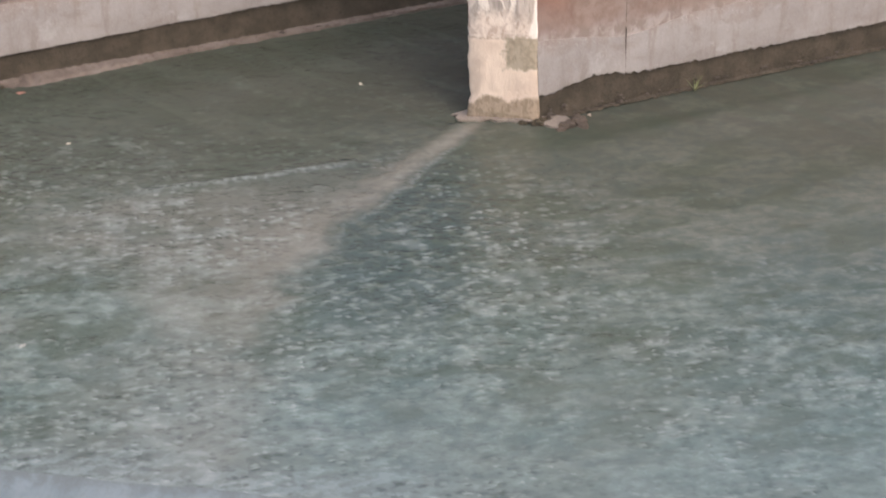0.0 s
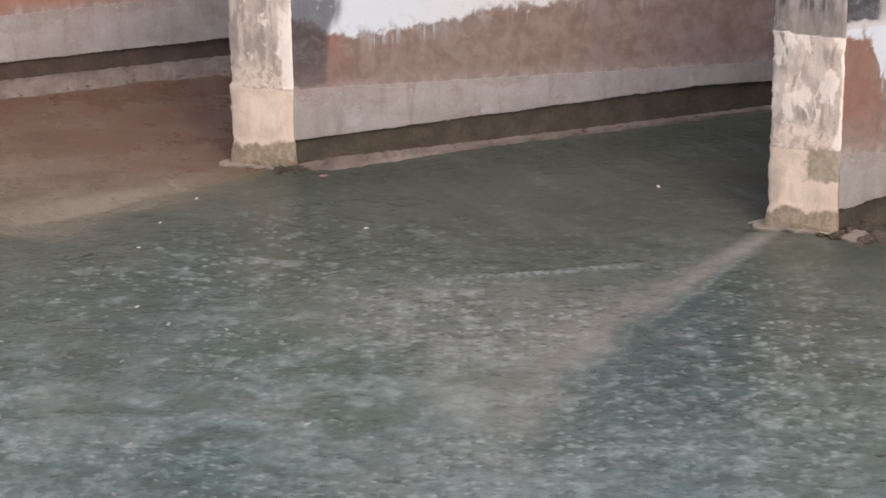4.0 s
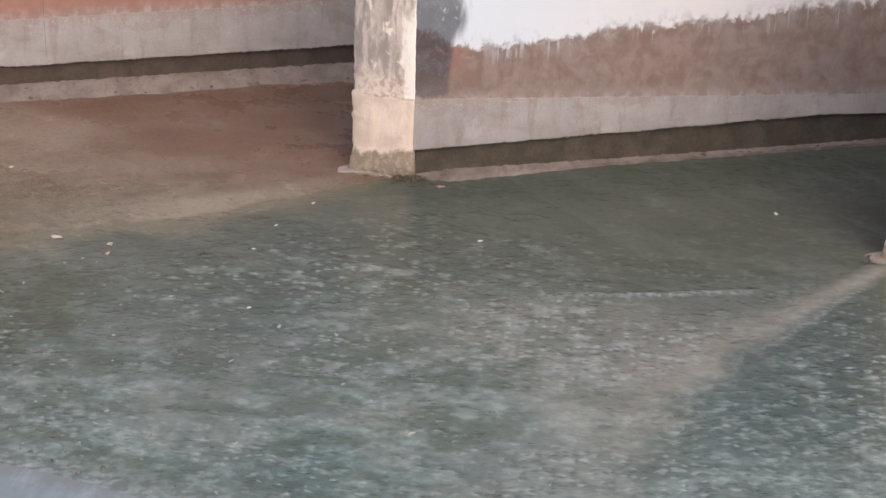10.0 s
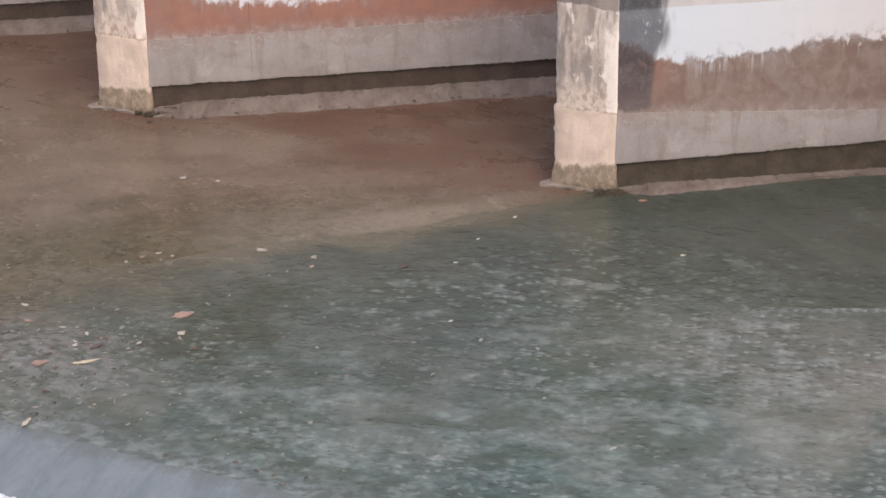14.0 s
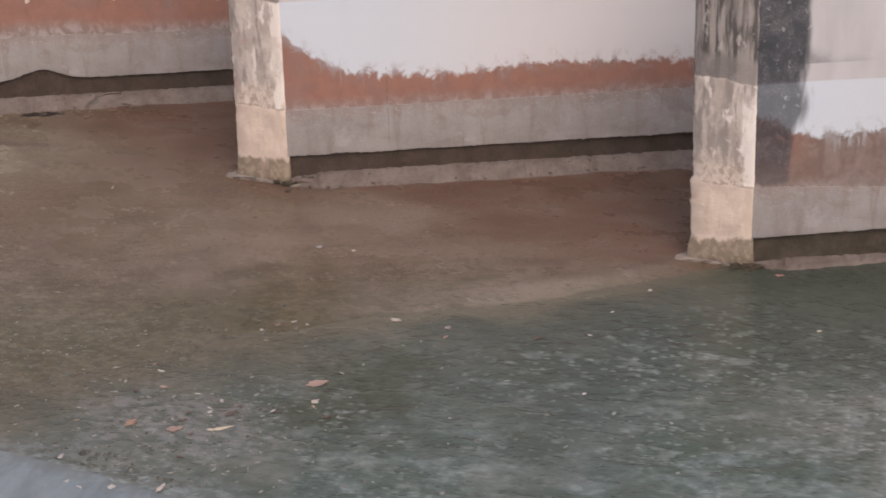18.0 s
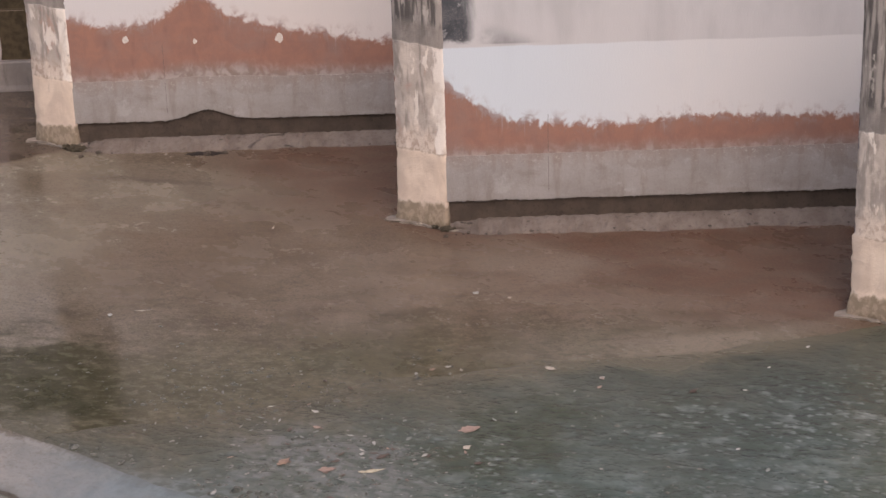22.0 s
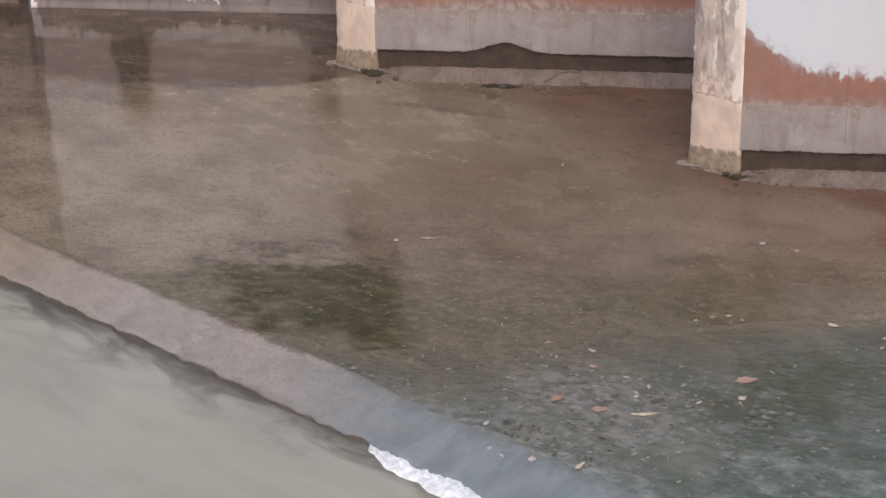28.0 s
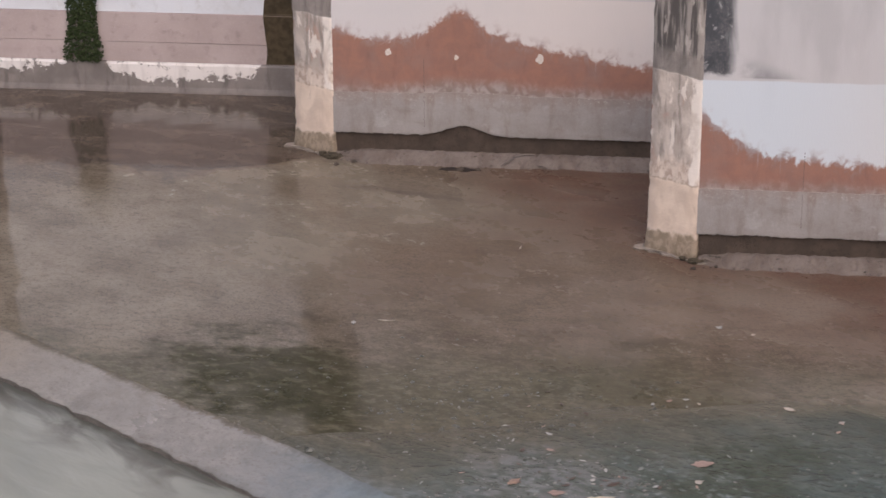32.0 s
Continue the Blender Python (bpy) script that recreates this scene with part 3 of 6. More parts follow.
    green = k.mix(k.math("MULTIPLY", k.step(cloud, 0.50, 0.66, 0.0, 0.36), k.math("MULTIPLY", k.step(w, 3.5, 6.0, 1.0, 0.0), k.step(s, 10.0, 12.5, 1.0, 0.0))), green, (0.20, 0.195, 0.165))
    clump = k.noise(k.aligned(co, 0.45, 1.0, 2.0, at=(5.0, 2.0, 0)), 1.0, 4, 0.55, 0.5)
    green = k.mix(k.step(clump, 0.48, 0.60, 0.0, 0.55), green, (0.046, 0.060, 0.038))
    green = k.mix(k.math("MULTIPLY", k.step(w, 3.2, 6.5, 0.0, 0.45), k.step(s, 10.5, 13.0, 1.0, 0.5)), green, (0.050, 0.058, 0.046))
    # darker teal run beside the trail
    teal = k.math("MULTIPLY", k.math("MULTIPLY", k.step(s, 11.0, 11.5), k.step(k.math("ADD", s, k.math("MULTIPLY", k.math("SUBTRACT", big, 0.5), 1.5)), 12.3, 13.2, 1.0, 0.0)), k.math("MULTIPLY", k.step(w, 2.2, 3.4), k.step(w, 5.2, 6.6, 1.0, 0.0)))
    green = k.mix(k.math("MULTIPLY", teal, k.step(fleck, 0.46, 0.62, 0.65, 0.1)), green, (0.040, 0.060, 0.056))
    # faint bands in the channel mouth: wave reflections painted as paler streaks
    wave_bands = k.noise(k.aligned(co, -0.55, 0.55, 2.6, at=(0.4, 0.2, 0)), 1.0, 3, 0.5, 0.6)
    green = k.mix(k.math("MULTIPLY", k.step(wave_bands, 0.54, 0.70, 0.0, 0.20), k.math("MULTIPLY", k.step(w, 5.4, 6.4), k.step(s, 11.6, 12.4, 1.0, 0.0))), green, (0.150, 0.146, 0.122))
    haze = k.math("MULTIPLY", k.math("MULTIPLY", k.step(s, 7.6, 9.0), k.step(s, 10.6, 11.6, 1.0, 0.0)), k.math("MULTIPLY", k.step(w, 2.6, 4.0), k.step(k.math("SUBTRACT", k.math("SUBTRACT", w, 5.2), k.math("MULTIPLY", k.math("SUBTRACT", s, 9.9), 0.5)), -0.3, 0.1, 1.0, 0.0)))
    green = k.mix(k.math("MULTIPLY", haze, k.step(mid, 0.3, 0.6, 0.25, 0.6)), green, (0.150, 0.146, 0.124))
    # silt trail from the foot of the first pier, spreading towards the lip
    fan = k.math("SUBTRACT", 7.1, w)
    wander = k.math("MULTIPLY", k.math("SUBTRACT", mid, 0.5), k.step(fan, 0.3, 4.0, 0.1, 0.9))
    right = k.math("ADD", wander, k.curve(w, 8.0, 14.0, [(0, 11.6), (1.5, 11.36), (2.7, 11.22), (3.7, 11.23), (4.6, 11.48), (5.4, 11.8), (6.2, 12.12), (7.0, 12.44), (8, 12.8)]))
    left = k.math("ADD", wander, k.curve(w, 8.0, 14.0, [(0, 9.8), (1.2, 9.88), (2.7, 9.97), (4.1, 10.55), (5.4, 11.29), (6.3, 11.83), (7.0, 12.2), (8, 12.6)]))
    soft = k.math("MULTIPLY", fan, 0.16)
    trail = k.math("MULTIPLY", k.step(k.math("SUBTRACT", s, left), k.math("SUBTRACT", -0.05, soft), k.math("ADD", 0.08, soft)),
                   k.step(k.math("SUBTRACT", right, s), -0.04, k.math("ADD", 0.10, k.math("MULTIPLY", soft, 0.6))))
    trail = k.math("MULTIPLY", trail, k.math("MULTIPLY", k.step(w, 6.95, 7.15, 1.0, 0.0), k.step(fan, 0.6, 5.5, 0.78, 0.40)))
    trail = k.math("MULTIPLY", trail, k.math("MULTIPLY", k.step(mid, 0.25, 0.6, 0.65, 1.0), k.step(fleck, 0.38, 0.6, 0.8, 1.0)))
    col = k.mix(trail, green, (0.228, 0.208, 0.174))
    rel = k.math("MULTIPLY", k.math("SUBTRACT", right, s), 1.4)
    # broken crests along the trail's edge and the standing wave beside it
    line_a = k.step(k.math("ABSOLUTE", k.math("SUBTRACT", rel, 0.03)), 0.0, 0.10, 1.0, 0.0)
    line_a = k.math("MULTIPLY", line_a, k.math("MULTIPLY", k.step(fan, 0.4, 0.8), k.step(fan, 2.0, 3.6, 1.0, 0.0)))
    wv = k.math("SUBTRACT", k.math("SUBTRACT", w, 5.25), k.math("MULTIPLY", k.math("SUBTRACT", s, 9.9), 0.5))
    wv = k.math("ADD", wv, k.math("MULTIPLY", k.math("SUBTRACT", mid, 0.5), 0.5))
    line_b = k.math("MULTIPLY", k.step(k.math("ABSOLUTE", wv), 0.02, 0.13, 0.8, 0.0), k.math("MULTIPLY", k.step(s, 8.6, 10.0), k.step(s, 10.8, 11.3, 1.0, 0.0)))
    crest = k.math("MULTIPLY", k.math("MAXIMUM", k.math("MULTIPLY", line_a, 0.35), line_b), k.step(fine, 0.40, 0.58, 0.15, 0.8))
    col = k.mix(k.math("MULTIPLY", crest, 0.75), col, (0.36, 0.385, 0.37))
    deep = k.math("MULTIPLY", k.math("MULTIPLY", k.step(k.math("ADD", w, k.math("MULTIPLY", k.math("SUBTRACT", clump, 0.5), 3.0)), 0.8, 2.8), k.step(s, 2.5, 4.5)), k.step(s, 6.3, 8.0, 1.0, 0.0))
    col = k.mix(k.math("MULTIPLY", deep, 0.48), col, (0.040, 0.050, 0.038))
    # browner between the piers: the walls' reflection put into the colour
    col = k.mix(k.math("MULTIPLY", k.step(w, 6.2, 7.6, 0.0, 0.55), k.step(wave_bands, 0.45, 0.62, 1.0, 0.5)), col, (0.062, 0.058, 0.045))
    # water under the second channel's mouth, darkened in colour for the piers' reflection
    mouth = k.math("MULTIPLY", k.math("MULTIPLY", k.step(s, 6.4, 7.6), k.step(s, 10.4, 11.6, 1.0, 0.3)), k.step(k.math("ADD", w, k.math("MULTIPLY", k.math("SUBTRACT", broad, 0.5), 2.0)), 4.2, 5.8))
    col = k.mix(k.math("MULTIPLY", mouth, 0.38), col, (0.034, 0.045, 0.032))
    # the sheet thins near the lip; the sky's sheen is painted in there
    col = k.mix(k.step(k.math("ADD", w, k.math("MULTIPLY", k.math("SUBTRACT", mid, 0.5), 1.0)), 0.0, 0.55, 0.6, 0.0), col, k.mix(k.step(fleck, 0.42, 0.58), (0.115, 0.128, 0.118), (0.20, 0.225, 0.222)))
    # wider pale sky sheen in the colour, towards the first pier
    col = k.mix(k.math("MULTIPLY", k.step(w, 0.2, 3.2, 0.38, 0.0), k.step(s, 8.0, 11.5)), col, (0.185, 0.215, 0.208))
    col = k.mix(k.math("MULTIPLY", k.step(s, 2.2, 5.2, 0.2, 0.0), k.step(mid, 0.30, 0.60, 0.5, 1.0)), col, (0.160, 0.150, 0.122))
    # thin margin where the bed shows through
    edge = k.curve(k.math("ADD", s, 1.0), 20.0, 17.0, [(0, 0.0), (1.2, 0.4), (2.2, 1.3), (3.2, 2.6), (4.2, 3.8), (5.2, 4.75), (6.2, 5.4), (7.2, 6.5), (7.9, 7.6), (9, 15), (20, 17)])
    near = k.math("SUBTRACT", k.math("ADD", w, k.math("MULTIPLY", k.math("SUBTRACT", mid, 0.5), 1.2)), edge)
    col = k.mix(k.math("MULTIPLY", k.step(near, -2.7, 0.0), k.step(s, 2.6, 4.4, 1.0, 0.3)), col, k.mix(k.step(k.math("ADD", k.math("MULTIPLY", fine, 0.6), k.math("MULTIPLY", fleck, 0.4)), 0.40, 0.64), k.mix(k.step(mid, 0.38, 0.62), (0.062, 0.060, 0.040), (0.088, 0.079, 0.053)), k.mix(k.step(mid, 0.38, 0.62), (0.100, 0.092, 0.066), (0.138, 0.120, 0.086))))
    col = k.mix(k.math("MULTIPLY", k.step(k.math("ADD", near, k.math("MULTIPLY", k.math("SUBTRACT", broad, 0.5), 0.5)), -0.75, 0.0, 0.0, 0.9), k.step(s, 2.4, 3.6, 0.4, 1.0)), col, k.mix(k.step(s, 5.4, 6.4), (0.138, 0.120, 0.084), (0.098, 0.090, 0.062)))
    # lavender-grey patch: reflected sky painted on the water near the lip
    gs, gw = k.math("DIVIDE", k.math("SUBTRACT", s, 3.1), 1.3), k.math("DIVIDE", k.math("SUBTRACT", w, 1.15), 0.75)
    sky_patch = k.math("ADD", k.math("SQRT", k.math("ADD", k.math("MULTIPLY", gs, gs), k.math("MULTIPLY", gw, gw))), k.math("MULTIPLY", k.math("SUBTRACT", broad, 0.5), 2.2))
    col = k.mix(k.math("MULTIPLY", k.step(sky_patch, 0.4, 1.2, 0.55, 0.0), k.step(fleck, 0.40, 0.58, 0.2, 1.0)), col, (0.205, 0.200, 0.188))
    ws, ww = k.math("DIVIDE", k.math("SUBTRACT", s, 4.35), 0.62), k.math("DIVIDE", k.math("SUBTRACT", w, 2.55), 1.0)
    dark_clump = k.math("ADD", k.math("SQRT", k.math("ADD", k.math("MULTIPLY", ws, ws), k.math("MULTIPLY", ww, ww))), k.math("MULTIPLY", k.math("SUBTRACT", broad, 0.5), 2.6))
    col = k.mix(k.step(dark_clump, 0.5, 1.3, 0.65, 0.0), col, k.mix(k.step(fleck, 0.4, 0.6), (0.034, 0.042, 0.022), (0.058, 0.066, 0.040)))
    # sky glints and dark troughs of wavelets, painted in drifts
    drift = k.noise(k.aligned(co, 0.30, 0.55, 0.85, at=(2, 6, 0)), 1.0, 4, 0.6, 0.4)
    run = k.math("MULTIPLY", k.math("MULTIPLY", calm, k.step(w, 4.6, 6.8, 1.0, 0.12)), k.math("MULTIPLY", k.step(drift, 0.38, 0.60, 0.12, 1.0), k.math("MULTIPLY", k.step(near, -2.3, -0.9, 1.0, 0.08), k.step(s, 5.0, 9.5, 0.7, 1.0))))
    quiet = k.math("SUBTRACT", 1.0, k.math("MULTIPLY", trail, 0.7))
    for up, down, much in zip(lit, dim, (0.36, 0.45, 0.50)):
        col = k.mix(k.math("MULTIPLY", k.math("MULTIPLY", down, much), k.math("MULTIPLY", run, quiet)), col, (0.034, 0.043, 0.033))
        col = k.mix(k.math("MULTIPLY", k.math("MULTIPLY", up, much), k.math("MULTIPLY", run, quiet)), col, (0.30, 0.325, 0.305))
    k.bump(k.math("MULTIPLY", k.math("ADD", k.math("ADD", fleck, mid), k.math("MULTIPLY", fine, 0.4)), k.math("MULTIPLY", calm, k.step(w, 4.6, 6.8, 1.0, 0.3))), 0.05, 0.55)
    k.put(k.b.inputs["IOR"], 1.38)
    margin = k.math("MULTIPLY", k.step(near, -1.0, -0.1), k.step(s, 5.4, 6.6, 1.0, 0.4))
    return k.done(col, k.math("ADD", k.step(mid, 0.35, 0.65, 0.08, 0.16), k.math("MULTIPLY", margin, 0.15)), k.math("SUBTRACT", 0.5, k.math("MULTIPLY", margin, 0.2)))


def pool_material():
    k = Nodes("murky_pool_water")
    co = k.coords()
    big = k.noise(k.scaled(co, 0.35, 0.8, 1), 1.0, 4, 0.5, 0.5)
    rip = k.noise(k.scaled(co, 1.2, 3.5, 1, rz=0.4), 1.0, 4, 0.5, 0.4)
    col = k.mix(k.step(big, 0.35, 0.65), (0.290, 0.292, 0.245), (0.240, 0.243, 0.205))
    _, w, _ = k.xyz(co)
    smear = k.noise(k.scaled(co, 0.9, 2.4, 1, rz=-0.25), 1.0, 6, 0.55, 0.8)
    # the lip's dark broken reflection, painted along the pool's edge
    lip_mirror = k.math("MULTIPLY", k.step(k.math("ADD", w, k.math("MULTIPLY", k.math("SUBTRACT", smear, 0.5), 1.6)), -1.35, -0.62), k.step(smear, 0.40, 0.56))
    col = k.mix(k.math("MULTIPLY", lip_mirror, 0.6), col, (0.125, 0.113, 0.095))
    rim = k.step(k.math("ADD", w, k.math("MULTIPLY", k.math("SUBTRACT", smear, 0.5), 0.7)), -1.05, -0.62, 0.0, 0.92)
    col = k.mix(rim, col, (0.075, 0.074, 0.060))
    k.bump(rip, 0.05, 0.25)
    k.put(k.b.inputs["IOR"], 1.33)
    return k.done(col, 0.08, 0.5)


def plain(name, col, rough=0.8, var=0.35, scale=25.0, bump=0.004):
    k = Nodes(name)
    co = k.coords()
    nz = k.noise(co, scale, 4, 0.6)
    c = k.mix(k.step(nz, 0.35, 0.7), col, tuple(v * (1 - var) for v in col))
    k.bump(nz, bump, 0.5)
    return k.done(c, rough, 0.3)


def leaf_material(name, col, dark, rough=0.55, spec=0.4):
    k = Nodes(name)
    co = k.coords()
    rnd = k.t.nodes.new("ShaderNodeObjectInfo").outputs["Random"]
    nz = k.noise(co, 40, 4, 0.6)
    c = k.mix(k.step(nz, 0.4, 0.7), col, dark)
    c = k.mix(k.math("MULTIPLY", rnd, 0.35), c, tuple(v * 0.6 for v in col))
    return k.done(c, rough, spec)


# ---- mesh helpers ----
def finish(bm, name, material, parent=None, smooth=False):
    me = bpy.data.meshes.new(name)
    bm.normal_update()
    bm.to_mesh(me)
    bm.free()
    me.materials.append(material)
    if smooth:
        me.polygons.foreach_set("use_smooth", [True] * len(me.polygons))
    ob = new(name, me)
    ob.parent = parent
    return ob


def part(name, bm, material, parent, label="", smooth=False):
    ob = finish(bm, name, material, parent, smooth)
    return tagged(ob, label=label) if label else ob


def empty(name, m):
    ob = new(name)
    ob.empty_display_size = 0.2
    ob.matrix_world = m
    return ob


def grid_mesh(name, nx, ny, fn, material, parent=None, smooth=True):
    """A sheet of (nx+1) x (ny+1) points, fn(i/nx, j/ny) -> place."""
    vs = [fn(i / nx, j / ny) for j in range(ny + 1) for i in range(nx + 1)]
    r = nx + 1
    fs = [(j * r + i, j * r + i + 1, (j + 1) * r + i + 1, (j + 1) * r + i) for j in range(ny) for i in range(nx)]
    me = bpy.data.meshes.new(name)
    me.from_pydata(vs, [], fs)
    me.materials.append(material)
    if smooth:
        me.polygons.foreach_set("use_smooth", [True] * len(me.polygons))
    ob = new(name, me)
    ob.parent = parent
    return ob


def prism(bm, outline, z0, z1):
    """An upright prism over a counter-clockwise outline of (x, y)."""
    lo = [bm.verts.new((x, y, z0)) for x, y in outline]
    hi = [bm.verts.new((x, y, z1)) for x, y in outline]
    n = len(outline)
    bm.faces.new(lo[::-1]), bm.faces.new(hi)
    for i in range(n):
        bm.faces.new((lo[i], lo[(i + 1) % n], hi[(i + 1) % n], hi[i]))


def loft(bm, rings, closed_ends=True):
    """Skin a row of equal rings of points."""
    vr = [[bm.verts.new(p) for p in r] for r in rings]
    n = len(vr[0])
    for a, b in zip(vr, vr[1:]):
        for i in range(n):
            bm.faces.new((a[i], a[(i + 1) % n], b[(i + 1) % n], b[i]))
    if closed_ends:
        bm.faces.new(vr[0][::-1]), bm.faces.new(vr[-1])
    bmesh.ops.recalc_face_normals(bm, faces=bm.faces)


def n3(x, y, z=0.0):
    return noise.noise(Vector((x, y, z)))


# ---- plan ----
WALL_DIR = math.atan2(-0.53297, 0.84614)      # the piers run back along this way
LIP_DIR = math.atan2(-0.915, 0.404)           # the apron's lip and the row of pier ends
END = (-0.611, 0.405)                         # from a pier's near corner to its far corner, in its own axes
LENGTH, TOP = 9.0, 5.0
FRONT, REAR_TOP = (2.7, 3.4, 3.4, 3.4), (2.7, 3.2, 3.2, 3.2)                     # rear tops, out of view, set low to let skylight into the channels
CORNERS = [(18.767, 10.413), (16.191, 16.018), (13.606, 21.613), (11.050, 27.271)]
LIP_AT = (6.95, 19.40)
LIP = Matrix.Translation((*LIP_AT, 0)) @ Matrix.Rotation(LIP_DIR, 4, "Z")   # x along the lip, y towards the piers

M_CORE = concrete("weathered_concrete", (0.40, 0.37, 0.34), (0.31, 0.28, 0.255), (0.16, 0.145, 0.13), 1.0)
def render_material():
    """Grey cement render, browner towards its ragged top, with runs and pale specks."""
    k = Nodes("grey_render")
    co = k.coords()
    u, _, z = k.xyz(co)
    big = k.noise(k.scaled(co, 1.1, 1, 1.6), 1.0, 6, 0.62)
    run = k.noise(k.scaled(co, 6, 6, 1.2), 1.0, 6, 0.66)
    fine = k.noise(co, 24, 6, 0.7)
    grain = k.noise(co, 80, 3, 0.6)
    col = k.mix(k.step(big, 0.33, 0.68), (0.315, 0.285, 0.268), (0.252, 0.225, 0.210))
    col = k.mix(k.step(run, 0.48, 0.70, 0, 0.55), col, (0.19, 0.155, 0.135))
    stain = k.noise(k.scaled(co, 2.2, 2, 3.0, at=(4, 1, 2)), 1.0, 7, 0.66, 0.3)
    col = k.mix(k.step(stain, 0.52, 0.62, 0, 0.45), col, (0.21, 0.175, 0.155))
    col = k.mix(k.step(stain, 0.42, 0.34, 0, 0.4), col, (0.40, 0.375, 0.36))
    col = k.mix(k.step(k.math("ADD", z, k.math("MULTIPLY", k.math("SUBTRACT", run, 0.5), 0.5)), 0.78, 1.02, 0.0, 0.55), col, (0.25, 0.19, 0.16))
    col = k.mix(k.math("MULTIPLY", k.step(fine, 0.57, 0.64, 0, 0.6), k.step(z, 0.76, 0.98, 0.12, 1.0)), col, (0.44, 0.41, 0.385))
    col = k.mix(k.step(grain, 0.56, 0.70, 0, 0.16), col, (0.15, 0.13, 0.118))
    speck = k.noise(co, 42, 4, 0.75)
    col = k.mix(k.step(speck, 0.55, 0.64, 0, 0.16), col, (0.15, 0.125, 0.11))
    col = k.mix(k.step(speck, 0.44, 0.36, 0, 0.14), col, (0.42, 0.385, 0.36))
    k.bump(k.math("ADD", run, k.math("ADD", fine, k.math("MULTIPLY", grain, 0.5))), 0.01, 0.6)
    return k.done(col, 0.85, 0.25)


M_GREY = render_material()
# undercut strips: damp concrete, with the recess's shade put into the colour
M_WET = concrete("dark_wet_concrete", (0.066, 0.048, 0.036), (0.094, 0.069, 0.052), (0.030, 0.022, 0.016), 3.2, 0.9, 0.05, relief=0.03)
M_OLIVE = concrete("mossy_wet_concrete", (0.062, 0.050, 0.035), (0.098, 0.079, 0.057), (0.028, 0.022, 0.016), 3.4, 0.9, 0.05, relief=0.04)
M_TOE = concrete("pale_footing_concrete", (0.198, 0.160, 0.133), (0.140, 0.108, 0.086), (0.065, 0.049, 0.037), 3.0, 0.85, 0.1, relief=0.03)


def lip_material():
    """Worn sloping lip: dry tan concrete at one end, towards the other a running film with its sky sheen painted in."""
    k = Nodes("worn_wet_lip")
    co = k.coords()
    s, w, _ = k.xyz(co)
    w = k.math("SUBTRACT", w, k.step(s, 0.3, 1.9, 0.10, 0.0))
    mid = k.noise(k.scaled(co, 2.0, 3.0, 1), 1.0, 6, 0.65)
    fine = k.noise(co, 16, 5, 0.65)
    run = k.noise(k.scaled(co, 3.5, 1.6, 1), 1.0, 6, 0.65, 0.4)
    dry = k.mix(k.step(mid, 0.35, 0.66), (0.245, 0.200, 0.145), (0.185, 0.150, 0.108))
    grey = k.mix(k.step(mid, 0.35, 0.66), (0.268, 0.246, 0.214), (0.212, 0.193, 0.166))
    # the film's blue-grey is sky sheen given as colour
    film = k.mix(k.step(run, 0.35, 0.65), (0.185, 0.212, 0.216), (0.145, 0.170, 0.174))
    at = k.math("ADD", s, k.math("MULTIPLY", k.math("SUBTRACT", mid, 0.5), 1.8))
    col = k.mix(k.step(at, -5.5, -2.5), dry, grey)
    wet = k.step(at, -0.8, 2.4)
    col = k.mix(wet, col, film)
    col = k.mix(k.math("MULTIPLY", k.step(fine, 0.48, 0.70, 0, 0.30), k.math("SUBTRACT", 1.0, k.math("MULTIPLY", wet, 0.7))), col, (0.15, 0.125, 0.10))
    pit = k.noise(k.scaled(co, 5, 9, 1, rz=0.3), 1.0, 6, 0.7)
    col = k.mix(k.math("MULTIPLY", k.step(pit, 0.54, 0.64, 0, 0.35), k.math("SUBTRACT", 1.0, wet)), col, (0.15, 0.128, 0.105))
    col = k.mix(k.math("MULTIPLY", k.step(pit, 0.44, 0.36, 0, 0.18), k.math("SUBTRACT", 1.0, wet)), col, (0.40, 0.36, 0.315))
    creep = k.math("ADD", w, k.math("ADD", k.math("MULTIPLY", k.math("SUBTRACT", mid, 0.5), 0.35), k.math("MULTIPLY", k.math("SUBTRACT", fine, 0.5), 0.16)))
    col = k.mix(k.math("MULTIPLY", k.step(creep, -0.09, 0.0, 0.0, 0.9), k.math("SUBTRACT", 1.0, wet)), col, k.mix(k.step(fine, 0.4, 0.62), (0.075, 0.062, 0.036), (0.135, 0.110, 0.075)))
    grit = k.noise(k.scaled(co, 22, 30, 1), 1.0, 6, 0.72)
    col = k.mix(k.math("MULTIPLY", k.step(grit, 0.54, 0.64, 0, 0.36), k.math("SUBTRACT", 1.0, k.math("MULTIPLY", wet, 0.8))), col, (0.10, 0.085, 0.07))
    foot = k.step(k.math("ADD", w, k.math("MULTIPLY", k.math("SUBTRACT", mid, 0.5), 0.5)), -0.82, -0.66, 0.6, 0.0)
    col = k.mix(k.math("MULTIPLY", foot, k.math("SUBTRACT", 1.0, wet)), col, (0.10, 0.088, 0.072))
    spill = k.math("ADD", w, k.math("ADD", k.math("MULTIPLY", k.math("SUBTRACT", run, 0.5), 0.55), k.math("MULTIPLY", k.math("SUBTRACT", fine, 0.5), 0.30)))
    col = k.mix(k.math("MULTIPLY", k.step(spill, -0.24, 0.06, 0.0, 0.85), wet), col, (0.125, 0.138, 0.128))
    k.bump(k.math("ADD", mid, k.math("ADD", k.math("MULTIPLY", fine, 0.5), k.math("MULTIPLY", grit, 0.3))), 0.025, 0.45)
    return k.done(col, k.step(k.math("ADD", at, 0.0), -4.0, 1.0, 0.42, 0.13), 0.5)


